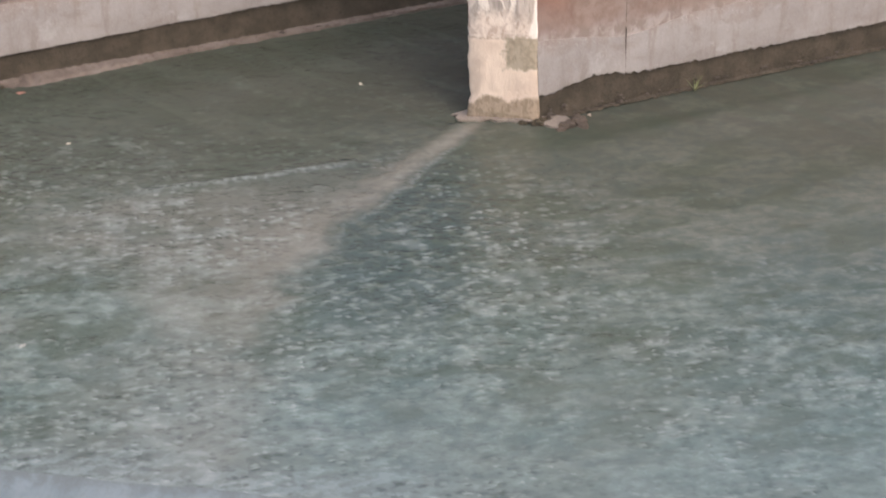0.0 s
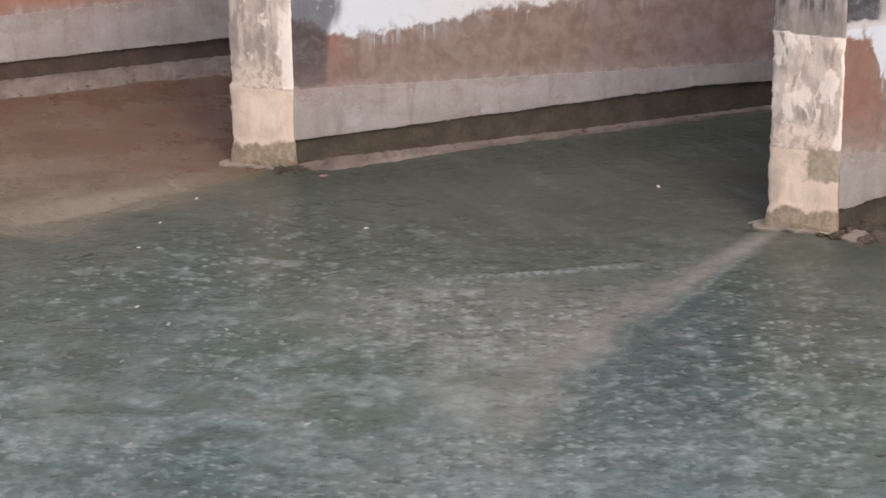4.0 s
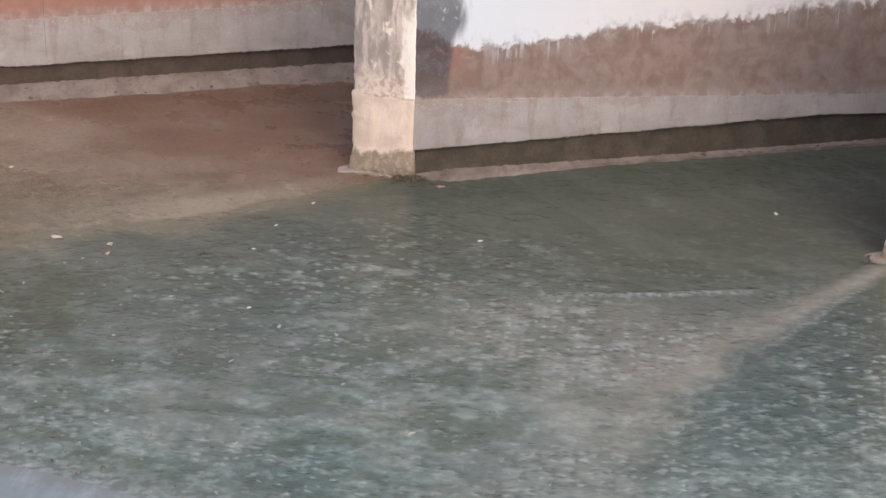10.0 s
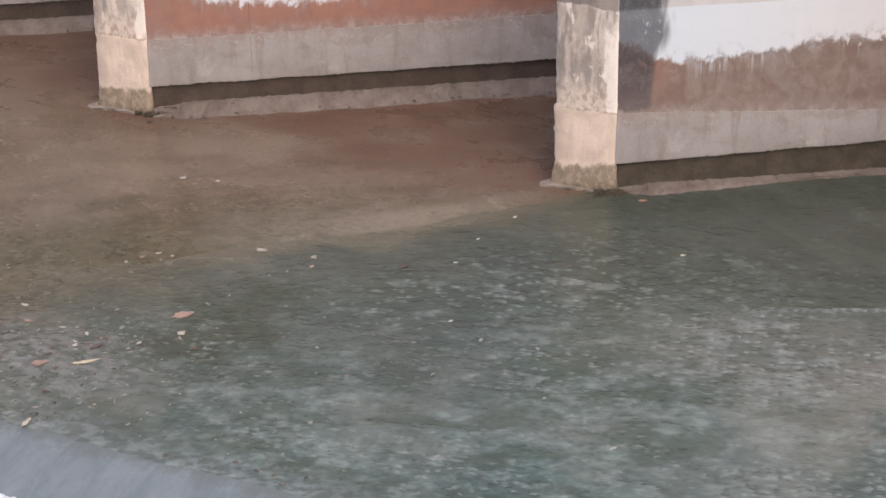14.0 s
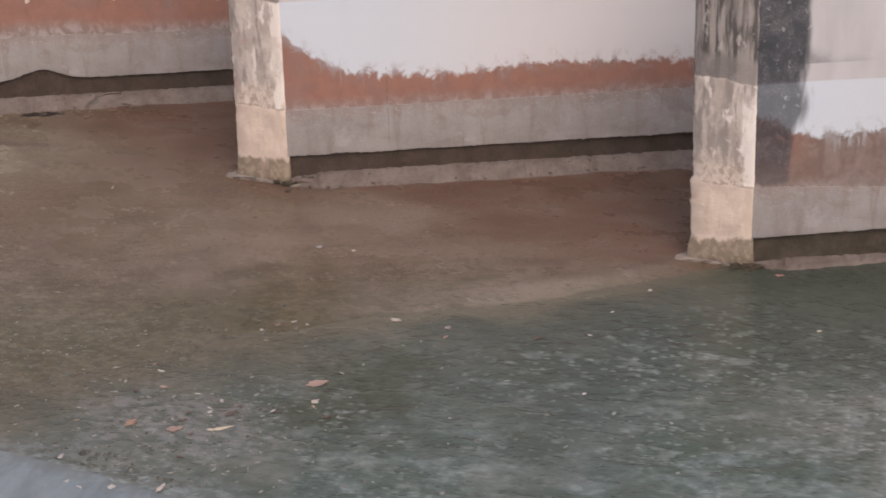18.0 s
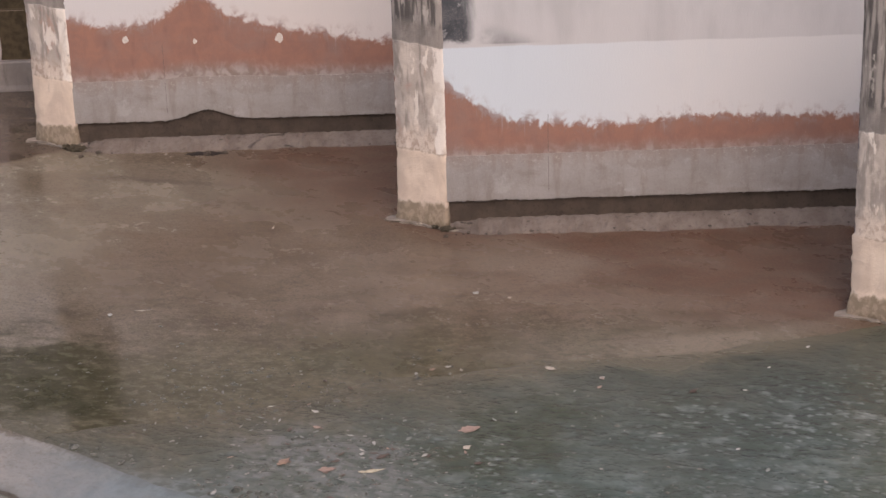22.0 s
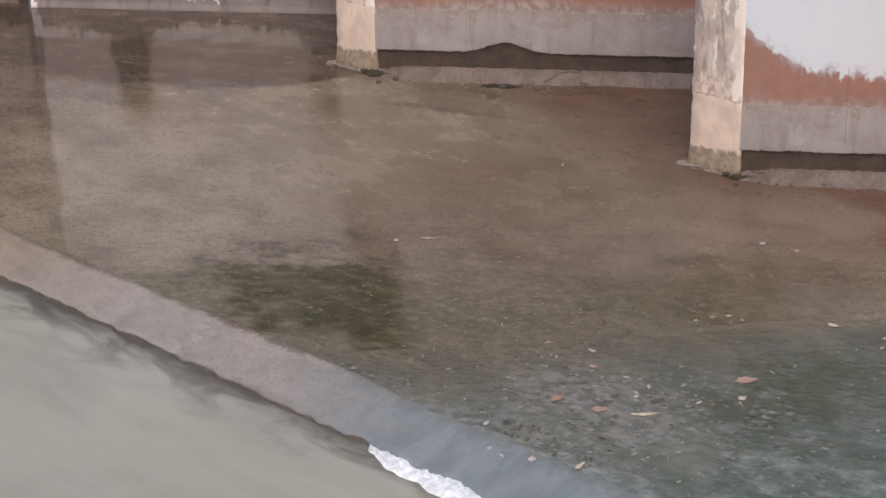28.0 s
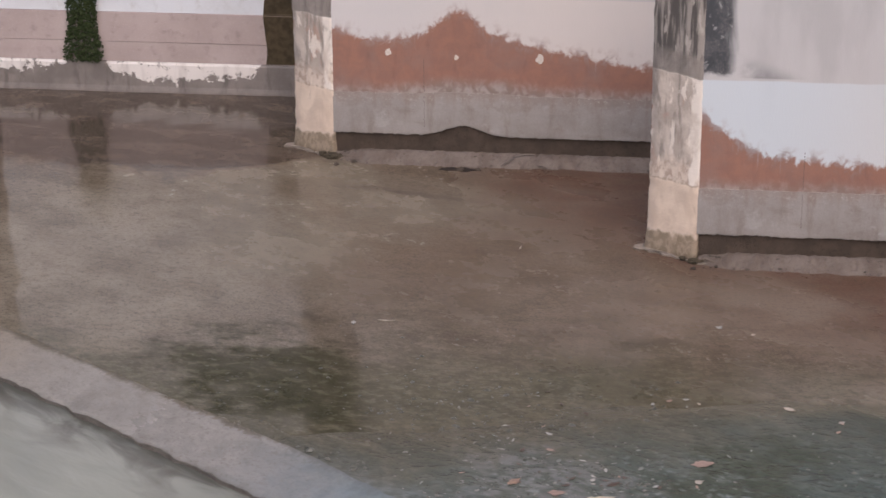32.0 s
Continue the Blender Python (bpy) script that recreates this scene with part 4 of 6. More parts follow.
M_LIP = lip_material()
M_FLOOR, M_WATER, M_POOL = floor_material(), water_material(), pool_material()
WHITE, UPPER = (0.555, 0.595, 0.63), (0.515, 0.495, 0.49)
RUST_A, RUST_B = (0.305, 0.155, 0.112), (0.258, 0.140, 0.107)
MUD_A, MUD_B = (0.185, 0.127, 0.103), (0.245, 0.188, 0.160)
PAINT = [
    painted_wall("stained_paint_a", [(0, 2.35), (0.22, 2.3), (0.34, 1.8), (0.9, 1.78), (1.8, 1.85), (3, 1.8), (8, 1.8)], 0.34, 2.42, (0.195, 0.130, 0.104), (0.265, 0.200, 0.168), WHITE, UPPER, 1, rust=0.36, drips=0.45),
    painted_wall("stained_paint_b", [(0, 1.9), (0.3, 1.75), (0.55, 1.55), (1.5, 1.62), (2.4, 1.74), (3.6, 1.72), (5, 1.85), (8, 1.9)], 0.46, 1.0, MUD_A, MUD_B, WHITE, UPPER, 2, ((0, 1.0), (1, 0.96), (3, 0.82), (6, 0.64), (8, 0.6)), rust=0.62, drips=0.4, paint_line=2.22),
    painted_wall("stained_paint_c", [(0, 1.95), (0.2, 1.85), (0.65, 1.45), (2.2, 1.32), (3.24, 1.50), (4, 1.4), (5, 1.4), (8, 1.4)], 0.40, 2.42, RUST_A, RUST_B, WHITE, UPPER, 3),
    painted_wall("stained_paint_d", [(0, 1.95), (0.5, 1.75), (1.3, 1.8), (1.75, 2.35), (2.1, 1.98), (2.8, 1.7), (3.5, 1.62), (4.5, 1.45), (8, 1.4)], 0.30, 2.55, RUST_A, RUST_B, (0.565, 0.535, 0.525), UPPER, 4, ((0, 1.0), (0.9, 1.0), (1.5, 1.13), (2.3, 1.14), (3.0, 1.03), (8, 1.0))),
]
ENDS = [pier_end("pier_end_a", 1, 2.30, 0.50, 0.8, 0.25, 0.9), pier_end("pier_end_b", 2, 2.22, 0.44, 0.0, 0.1, 0.2), pier_end("pier_end_c", 3, 2.40, 0.52, 0.0, 0.45, 0.4), pier_end("pier_end_d", 4, 2.05, 0.47, 0.0, 0.6, 0.5)]


# ---- the ground, the pool and the running water ----
def ground_height(s, w):
    """The apron is level, with slight silt ridges; past the lip it slopes down into the pool."""
    if w >= 0:
        z = 0.012 * n3(s * 0.5, w * 0.5) + 0.006 * n3(s * 2.1, w * 2.1, 3)
        z *= min(1.0, w / 0.4)
        return z
    return -0.15 * min(1.0, -w / 0.52) ** 1.15 - (0.6 * min(1, (-w - 0.52) / 0.03) if w < -0.52 else 0) + ((0.034 * n3(s * 1.7, 3.0) + 0.03 * n3(s * 6, 8.0) + 0.018 * n3(s * 17, 2.0)) * min(1.0, -w / 0.5) if w < 0 else 0)


def edges(lo, hi, step):
    n = round((hi - lo) / step)
    return [lo + (hi - lo) * i / n for i in range(n + 1)]


ss = [-600, -150, -50, -25] + edges(-16, 22, 0.08) + [30, 60, 160, 600]
ws = [-900, -200, -60, -20, -5, -1.2, -0.58, -0.55, -0.52, -0.46, -0.4, -0.3, -0.2, -0.1, -0.05, -0.02, 0.0, 0.03, 0.07] + edges(0.16, 9.6, 0.16) + edges(10.2, 20, 0.8) + [30, 60, 160, 900]


def lip_wobble(s):
    """The worn upper edge of the lip, set back where it is dry."""
    back_off = 0.10 * min(1.0, max(0.0, (1.9 - s) / 1.6))
    return back_off + 0.05 * n3(s * 0.9, 4.0) + 0.028 * n3(s * 3.6, 9.0) + 0.016 * n3(s * 11.0, 1.0)


def toe_wobble(s):
    wide = 0.11 * min(1.0, max(0.0, (s + 2.5) / 1.5)) + 0.20 * min(1.0, max(0.0, (s - 2.8) / 1.4))
    wide += 0.09 * min(1.0, max(0.0, (-1.0 - s) / 2.0))
    return -wide - 0.10 * min(1.0, max(0.0, (s + 5.5) / 6.0)) + 0.075 * n3(s * 1.1, 2.0) + 0.035 * n3(s * 3.7, 6.0) + 0.02 * n3(s * 11.0, 6.5)


def ground_point(s, w):
    near = max(0.0, 1 - abs(w) / 0.9)
    low = min(1.0, max(0.0, -w / 0.5)) if w > -1.0 else 0.0
    return (s, w + near * lip_wobble(s) + low * toe_wobble(s), ground_height(s, w))


vs = [ground_point(s, w) for w in ws for s in ss]
row = len(ss)
me = bpy.data.meshes.new("ground")
me.from_pydata(vs, [], [(j * row + i, j * row + i + 1, (j + 1) * row + i + 1, (j + 1) * row + i) for j in range(len(ws) - 1) for i in range(row - 1)])
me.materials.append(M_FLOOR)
me.materials.append(M_LIP)
# lip face darker than the lip: wet, with its shade in the colour
me.materials.append(concrete("lip_face_concrete", (0.115, 0.100, 0.084), (0.08, 0.069, 0.058), (0.04, 0.034, 0.028), 3.0, 0.8, 0.1, relief=0.03))
lip_cells = [2 if -0.6 < (ws[j] + ws[j + 1]) / 2 < -0.52 else 1 if -0.53 < (ws[j] + ws[j + 1]) / 2 < 0.0 else 0 for j in range(len(ws) - 1) for i in range(row - 1)]
me.polygons.foreach_set("material_index", lip_cells)
me.polygons.foreach_set("use_smooth", [True] * len(me.polygons))
ground = new("ground", me)
ground.matrix_world = LIP
tagged(ground, "wet brown silted concrete apron with algae and a worn lip", "ground", kind="structure")

pool = grid_mesh("water_pool", 60, 60, lambda a, b: (-60 + 120 * a, -0.40 - 70 * (1 - b) ** 3, -0.200), M_POOL)
pool.matrix_world = LIP
tagged(pool, "murky grey-green pool below the concrete lip", "water", kind="structure")


def water_edge(s):
    """How far the running water reaches towards the piers."""
    pts = [(-1.0, -0.2), (0.2, 0.4), (1.2, 1.3), (2.2, 2.6), (3.2, 3.8), (4.2, 4.75), (5.2, 5.4), (6.2, 6.5), (6.9, 7.6), (8, 15), (20, 17)]
    for (a, za), (b, zb) in zip(pts, pts[1:]):
        if s <= b:
            return za + (zb - za) * max(0, (s - a) / (b - a))
    return 17.0


def ripple(s, w):
    a = n3(s * 1.9 + w * 0.5, w * 2.6 - s * 0.6, 1.0)
    b = n3(s * 5.0 + w * 1.1, w * 6.5 - s * 1.2, 5.0)
    c = n3(s * 0.5, w * 0.9, 8.0)
    return 0.014 * a + 0.010 * b + 0.01 * c


def running_water():
    S, Wd = edges(-1.0, 17.0, 0.07), [-0.03] + edges(0.0, 9.5, 0.05) + edges(9.75, 17.0, 0.25)
    r = len(S)
    pts = []
    for w in Wd:
        for s in S:
            depth = water_edge(s) - max(w, 0) + 0.25 * n3(s * 1.2, w * 1.2, 2.0)
            level = 0.028 if depth > 0.5 else 0.028 - 0.045 * (0.5 - max(depth, -0.4)) / 0.9
            calm = min(1.0, max(0.12, (7.8 - w) / 3.5)) * min(1.0, max(0.0, depth / 0.9))
            fade = min(1.0, w / 0.5)
            ridge = 0.0
            off = s - (12.15 + (w - 7.0) * 0.37)
            if 1.5 < w < 7.0:
                ridge += 0.02 * math.exp(-(off / 0.10) ** 2) * (w - 1.5) / 5.5
            off2 = (w - 5.25) - (s - 9.9) * 0.5
            if 9.2 < s < 11.2:
                ridge += 0.022 * math.exp(-(off2 / 0.07) ** 2)
            z = level * (0.08 + 0.92 * max(0, fade)) + (ripple(s, w) * calm + ridge) * max(0.0, fade)
            if w < 0:
                z = ground_height(s, w) - 0.012
            pts.append((s, w + max(0.0, 1 - abs(w) / 0.9) * lip_wobble(s), z))
    fs = [(j * r + i, j * r + i + 1, (j + 1) * r + i + 1, (j + 1) * r + i) for j in range(len(Wd) - 1) for i in range(r - 1)
          if water_edge(S[i]) - Wd[j] > -0.6 and (Wd[j] >= 0 or S[i] > 0.4)]
    me = bpy.data.meshes.new("water")
    me.from_pydata(pts, [], fs)
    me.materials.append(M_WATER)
    me.polygons.foreach_set("use_smooth", [True] * len(me.polygons))
    ob = new("water", me)
    ob.matrix_world = LIP
    return tagged(ob, "shallow rippling green water with tan silt trails", "water", kind="structure")


running_water()


# ---- the piers ----
def pier_body(parent, i):
    bm = bmesh.new()
    ex, ey = END
    prism(bm, [(0.0, 0.0), (FRONT[i], 0.0), (FRONT[i], ey), (ex, ey)], 0.55, TOP)
    prism(bm, [(FRONT[i], 0.0), (LENGTH, 0.0), (LENGTH, ey), (FRONT[i], ey)], 0.55, REAR_TOP[i])
    return part("wall", bm, PAINT[i], parent)


def grey_band(parent, i, bulge):
    """Render skirt: a strip that stands slightly proud, with an uneven lower edge."""
    bm = bmesh.new()
    ex, ey = END
    n = 760
    rings = []
    for j in range(n + 1):
        u = LENGTH * j / n
        low = 0.38 + (0.013 * u if i == 1 else 0.0) + 0.012 * n3(u * 2.1, i * 7.0) + 0.013 * n3(u * 9, i * 3.0) + 0.013 * n3(u * 21, i * 3.0) + 0.009 * n3(u * 47, i * 3.0)
        if i == 0:
            low += 0.03 * n3(u * 14, 5.0) - 0.06 * math.exp(-(u / 0.3) ** 2) + 0.07 * math.exp(-((u - 0.75) / 0.35) ** 2) + 0.02 * n3(u * 5, 3.0)
        for c, wd, h in bulge:
            low += h * math.exp(-((u - c) / wd) ** 2)
        top = 0.985 + 0.02 * n3(u * 2.0, i + 20.0) + 0.012 * n3(u * 9.0, i + 2.0)
        if i == 3:
            top += 0.03 * math.exp(-((u - 1.95) / 0.75) ** 4)
        if i == 1:
            top -= 0.06 * max(0.0, u - 0.3)
        if i == 0:
            top -= 0.14 * math.exp(-((u - 1.1) / 0.6) ** 2)
        rings.append([(u, -0.016, low), (u, -0.020, low + 0.02), (u, -0.018, top - 0.25), (u, -0.003, top), (u, 0.01, top + 0.001), (u, 0.01, low)])
    loft(bm, rings)
    return part("render_band", bm, M_GREY, parent, "grey cement render band with chipped lower edge")


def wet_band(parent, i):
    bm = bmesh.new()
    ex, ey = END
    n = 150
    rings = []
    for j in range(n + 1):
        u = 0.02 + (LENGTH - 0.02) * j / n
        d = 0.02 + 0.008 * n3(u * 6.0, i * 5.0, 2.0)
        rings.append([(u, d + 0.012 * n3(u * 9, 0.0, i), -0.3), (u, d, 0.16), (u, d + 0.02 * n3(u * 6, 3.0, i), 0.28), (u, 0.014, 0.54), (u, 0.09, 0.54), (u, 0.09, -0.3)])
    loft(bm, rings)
    core = part("wet_band", bm, M_OLIVE if i < 2 else M_WET, parent, "dark undercut strip, damp and with its shade in the colour")
    bm = bmesh.new()
    prism(bm, [(0.02, 0.1), (LENGTH, 0.1), (LENGTH, ey - 0.004), (ex + 0.06, ey - 0.004)], -0.3, 0.548)
    part("core", bm, M_CORE, parent)
    return core


def toe(parent, i):
    """Sloping footing along the wall."""
    bm = bmesh.new()
    n = 360
    rings = []
    for j in range(n + 1):
        u = 0.03 + (LENGTH - 0.03) * j / n
        out = 0.27 + 0.04 * n3(u * 1.1, i * 4.0, 1.0) + 0.045 * n3(u * 4.0, i * 4.0, 2.0) + 0.03 * n3(u * 17.0, i * 4.0, 7.0) + 0.012 * u / 5
        up = 0.135 + 0.012 * n3(u * 5.0, i * 3.0, 5.0)
        if i == 1:
            out, up = out * 0.55 + 0.14 * math.exp(-(u / 1.2) ** 2), up * (0.45 + 0.4 * math.exp(-u / 1.6))
        if i == 0:
            out, up = out * (0.25 + 0.4 * math.exp(-u / 0.3)), up * 0.4
        grow = min(1.0, 0.45 + (u - 0.1) / 0.7)
        out, up = 0.02 + (out - 0.02) * grow, up * (0.35 + 0.65 * grow)
        rings.append([(u, -out, -0.1), (u, -out, -0.02), (u, -out + 0.07, 0.028 + 0.022 * n3(u * 9, 1.0, i)), (u, -out * 0.55, 0.062 + 0.03 * n3(u * 12, 5.0, i)), (u, -0.05, up - 0.012 + 0.03 * n3(u * 14, 8.0, i)), (u, 0.1, up + 0.012), (u, 0.1, -0.1)])
    loft(bm, rings)
    return part("footing", bm, M_OLIVE if i == 0 else M_TOE, parent, "mossy dark footing" if i == 0 else "pale sloping concrete footing")


def toe_debris(parent, i):
    """Crumbs of render and mud lodged along the top and edge of the footing."""
    rng = random.Random(60 + i)
    bm = bmesh.new()
    for _ in range(60):
        u = 0.1 + 6.4 * (rng.randrange(7) + rng.random() ** 2 * 0.8) / 7
        high = rng.random() < 0.65
        y, z = (-0.03 - 0.05 * rng.random(), 0.10) if high else (-0.18 - 0.12 * rng.random(), 0.03)
        if i < 2:
            y, z = -0.02 - 0.04 * rng.random(), 0.05 + (0.12 * rng.random() if i == 0 else 0.0)
        r = rng.uniform(0.008, 0.024)
        made = bmesh.ops.create_icosphere(bm, subdivisions=1, radius=r)
        sx, sz = rng.uniform(0.8, 2.2), rng.uniform(0.5, 0.9)
        for v in made["verts"]:
            q = 1 + 0.5 * n3(v.co.x * 60 + u, v.co.y * 60, v.co.z * 60)
            v.co = Vector((u + v.co.x * sx * q, y + v.co.y * q, z + v.co.z * sz * q))
    ob = part("debris", bm, M_DEBRIS, parent, "dark crumbs lodged along the footing")
    return ob


M_DEBRIS = concrete("dark_crumbs", (0.105, 0.085, 0.068), (0.06, 0.048, 0.038), (0.03, 0.025, 0.02), 4.0)


def end_face(parent, i):
    """Narrow end of the pier: a slab with broken arrises."""
    bm = bmesh.new()
    ex, ey = END
    ln = math.hypot(ex, ey)
    ax = Vector((ex / ln, ey / ln, 0))
    out = Vector((-ax.y, ax.x, 0))
    if out.x > 0:
        out = -out
    rings = []
    n = 150
    for j in range(n + 1):
        z = -0.1 + (TOP + 0.1) * j / n
        chipL = 0.024 * n3(z * 5.0, i * 3.0) + 0.016 * n3(z * 15.0, i * 9.0) + (0.012 if z < 1.0 else 0.0)
        chipR = 0.008 * n3(z * 5.0, i * 3.0 + 40) + 0.006 * n3(z * 15.0, i * 9.0 + 40)
        step = 0.005 if z < 1.0 else 0.0
        moss = 0.03 * max(0.0, 1 - z / 0.34)
        ring = []
        for f, d in ((-0.012, -0.05), (-0.012, 0.0), (0.03, 0.02), (0.25, 0.022), (0.5, 0.022), (0.75, 0.022), (0.97, 0.02), (1.0, 0.0), (1.0, -0.05)):
            p = ax * (f * ln)
            if f <= 0.03:
                p = p + ax * (-chipR - moss * 0.5)
            if f >= 0.97:
                p = p + ax * (chipL + moss)
            wob = 0.010 * n3(f * 5.0, z * 4.0, i * 2.0) + 0.005 * n3(f * 14, z * 12, i * 2.0)
            p = p + out * (d + (wob + step + moss if d > -0.01 else 0))
            ring.append((p.x, p.y, z))
        rings.append(ring)
    loft(bm, rings)
    return part("pier_end", bm, ENDS[i], parent, "cream and mould-blackened pier end with chipped edges", smooth=True)


def pad(parent, i):
    """Broken thin slab round the pier's foot."""
    bm = bmesh.new()
    ex, ey = END
    ln = math.hypot(ex, ey)
    ax = Vector((ex / ln, ey / ln, 0))
    out = Vector((-ax.y, ax.x, 0))
    if out.x > 0:
        out = -out
    path = [(-0.22, 0.0), (-0.14, 0.05), (-0.05, 0.075), (0.08, 0.07), (0.2, 0.055), (0.33, 0.08), (0.47, 0.06), (0.6, 0.085), (0.72, 0.07), (0.85, 0.11), (0.97, 0.10), (1.08, 0.14), (1.19, 0.13), (1.23, 0.06), (1.1, -0.12), (0.5, -0.15), (-0.2, -0.12)]
    rim = []
    if i == 0:
        path = [(-0.55, 0.0), (-0.45, 0.12), (-0.3, 0.16), (-0.15, 0.13)] + path[2:-1] + [(1.3, 0.0), (1.1, -0.12), (0.5, -0.15), (-0.4, -0.12)]
    for f, d in path:
        p = ax * (f * ln) + out * (d + 0.03 * n3(f * 9, i * 3.0, 1.0))
        rim.append((p.x, p.y))
    lo = [bm.verts.new((x, y, -0.06)) for x, y in rim]
    hi = [bm.verts.new((x, y, (0.052 if i == 0 else 0.022) + 0.012 * n3(x * 9, y * 9, i))) for x, y in rim]
    k = len(rim)
    mid = bm.verts.new((sum(x for x, _ in rim) / k, sum(y for _, y in rim) / k, 0.045 if i else 0.075))
    for a in range(k):
        b = (a + 1) % k
        bm.faces.new((lo[a], lo[b], hi[b], hi[a])), bm.faces.new((hi[a], hi[b], mid))
    bmesh.ops.recalc_face_normals(bm, faces=bm.faces)
    return part("foot_slab", bm, M_PAD, parent, "broken pale slab at the pier's foot")


M_PAD = concrete("pale_slab_concrete", (0.30, 0.25, 0.205), (0.235, 0.195, 0.158), (0.12, 0.095, 0.075), 3.0, 0.85, 0.1, relief=0.03)
M_MOSS = plain("brown_moss", (0.080, 0.064, 0.042), 0.95, 0.6, 40, 0.02)
M_PLUG = plain("pale_plaster_patch", (0.62, 0.55, 0.49), 0.85, 0.2, 30)
M_JOINT = plain("dark_joint", (0.14, 0.115, 0.10), 0.9, 0.4, 20)


def blob(bm, c, r, seed, squash=0.6, n=10):
    """A rough lump."""
    made = bmesh.ops.create_icosphere(bm, subdivisions=2, radius=1.0)
    for v in made["verts"]:
        d = 1 + 0.35 * n3(v.co.x * 1.8 + seed, v.co.y * 1.8, v.co.z * 1.8)
        v.co = Vector((c[0] + v.co.x * r * d, c[1] + v.co.y * r * d, c[2] + v.co.z * r * d * squash))


def pier(i):
    x, y = CORNERS[i]
    root = empty(f"wall_pier_{i + 1}", Matrix.Translation((x, y, 0)) @ Matrix.Rotation(WALL_DIR, 4, "Z"))
    labels = ["concrete pier wall with mud-stained white paint standing in running water",
              "concrete pier wall with brown mud stain and black strip beside its end",
              "concrete pier wall with white paint over a rust-brown flood stain",
              "concrete pier wall with rust-brown stain and pale plaster patches"]
    tagged(root, labels[i], "wall", "row of pier walls", "structure")
    bulge = [[], [], [], [(1.85, 0.33, 0.15)]][i]
    pier_body(root, i), grey_band(root, i, bulge), wet_band(root, i), toe(root, i), toe_debris(root, i), end_face(root, i), pad(root, i)
    # moss where the end meets the long side; shaded-gap stand-ins on piers 3-4
    rng = random.Random(10 + i)
    size = 0.6 if i == 2 else 0.9
    for cx, cy, r in ((-0.02, -0.06, 0.095 * size), (0.10 * size, -0.05, 0.06 * size), (-0.16, 0.02, 0.06 * size)):
        bm = bmesh.new()
        made = bmesh.ops.create_icosphere(bm, subdivisions=4, radius=1.0)
        o = rng.random() * 30
        for v in made["verts"]:
            q = v.co.copy()
            d = 1 + 0.45 * n3(q.x * 1.6 + o, q.y * 1.6, q.z * 1.6) + 0.30 * n3(q.x * 4 + o, q.y * 4, q.z * 4) + 0.22 * n3(q.x * 10 + o, q.y * 10, q.z * 10)
            v.co = Vector((cx + q.x * r * d * 1.25, cy + q.y * r * d * 0.8, 0.035 + q.z * r * d * 0.6))
        part("moss", bm, M_MOSS, root)
    # upright joints in the cement skirt
    for u in [(1.07,), (), (1.28,), (1.30,)][i]:
        bm = bmesh.new()
        z1 = 1.5
        prism(bm, [(u, -0.0195), (u + 0.004, -0.0195), (u + 0.004, 0.0), (u, 0.0)], 0.42, 0.95)
        prism(bm, [(u, -0.002), (u + 0.005, -0.002), (u + 0.005, 0.02), (u, 0.02)], 1.01, z1)
        part("joint", bm, M_JOINT, root)
    return root


PIERS = [pier(i) for i in range(4)]
# the first pier's head has settled and leans out a little
for ob in PIERS[0].children:
    for v in ob.data.vertices:
        v.co.x -= 0.048 * max(0.0, v.co.z) * math.exp(-max(0.0, v.co.x) / 1.2)
for u, z, r in ((0.80, 1.58, 0.045), (1.76, 1.53, 0.032), (2.93, 1.54, 0.055)):
    bm = bmesh.new()
    ring = [(u + r * (0.9 + 0.35 * n3(COS(a) * 1.2, SIN(a) * 1.2, u * 5)) * COS(a), z + r * 1.25 * (0.9 + 0.35 * n3(COS(a) * 1.2, SIN(a) * 1.2, u * 5)) * SIN(a)) for a in [k * math.tau / 22 for k in range(22)]]
    loft(bm, [[(p, -0.008, q) for p, q in ring], [(p, 0.01, q) for p, q in ring]])
    part("plaster_patch", bm, M_PLUG, PIERS[3], "pale round plaster patch")


rng = random.Random(5)
bm = bmesh.new()
rings = []
for q in range(13):
    f = q / 12
    cx, cy = 2.42 + 0.5 * f ** 1.5 + 0.03 * rng.uniform(-1, 1), -0.26 + 0.20 * min(1.0, f * 1.5)
    cz = 0.045 + 0.09 * min(1.0, f * 1.5)
    r = 0.014 * (1 - 0.5 * f)
    rings.append([(cx + r, cy, cz), (cx, cy + 0.4 * r, cz + r), (cx - r, cy, cz), (cx, cy, cz - r)])
loft(bm, rings)
part("crack", bm, M_JOINT, PIERS[3], "dark crack across the footing")


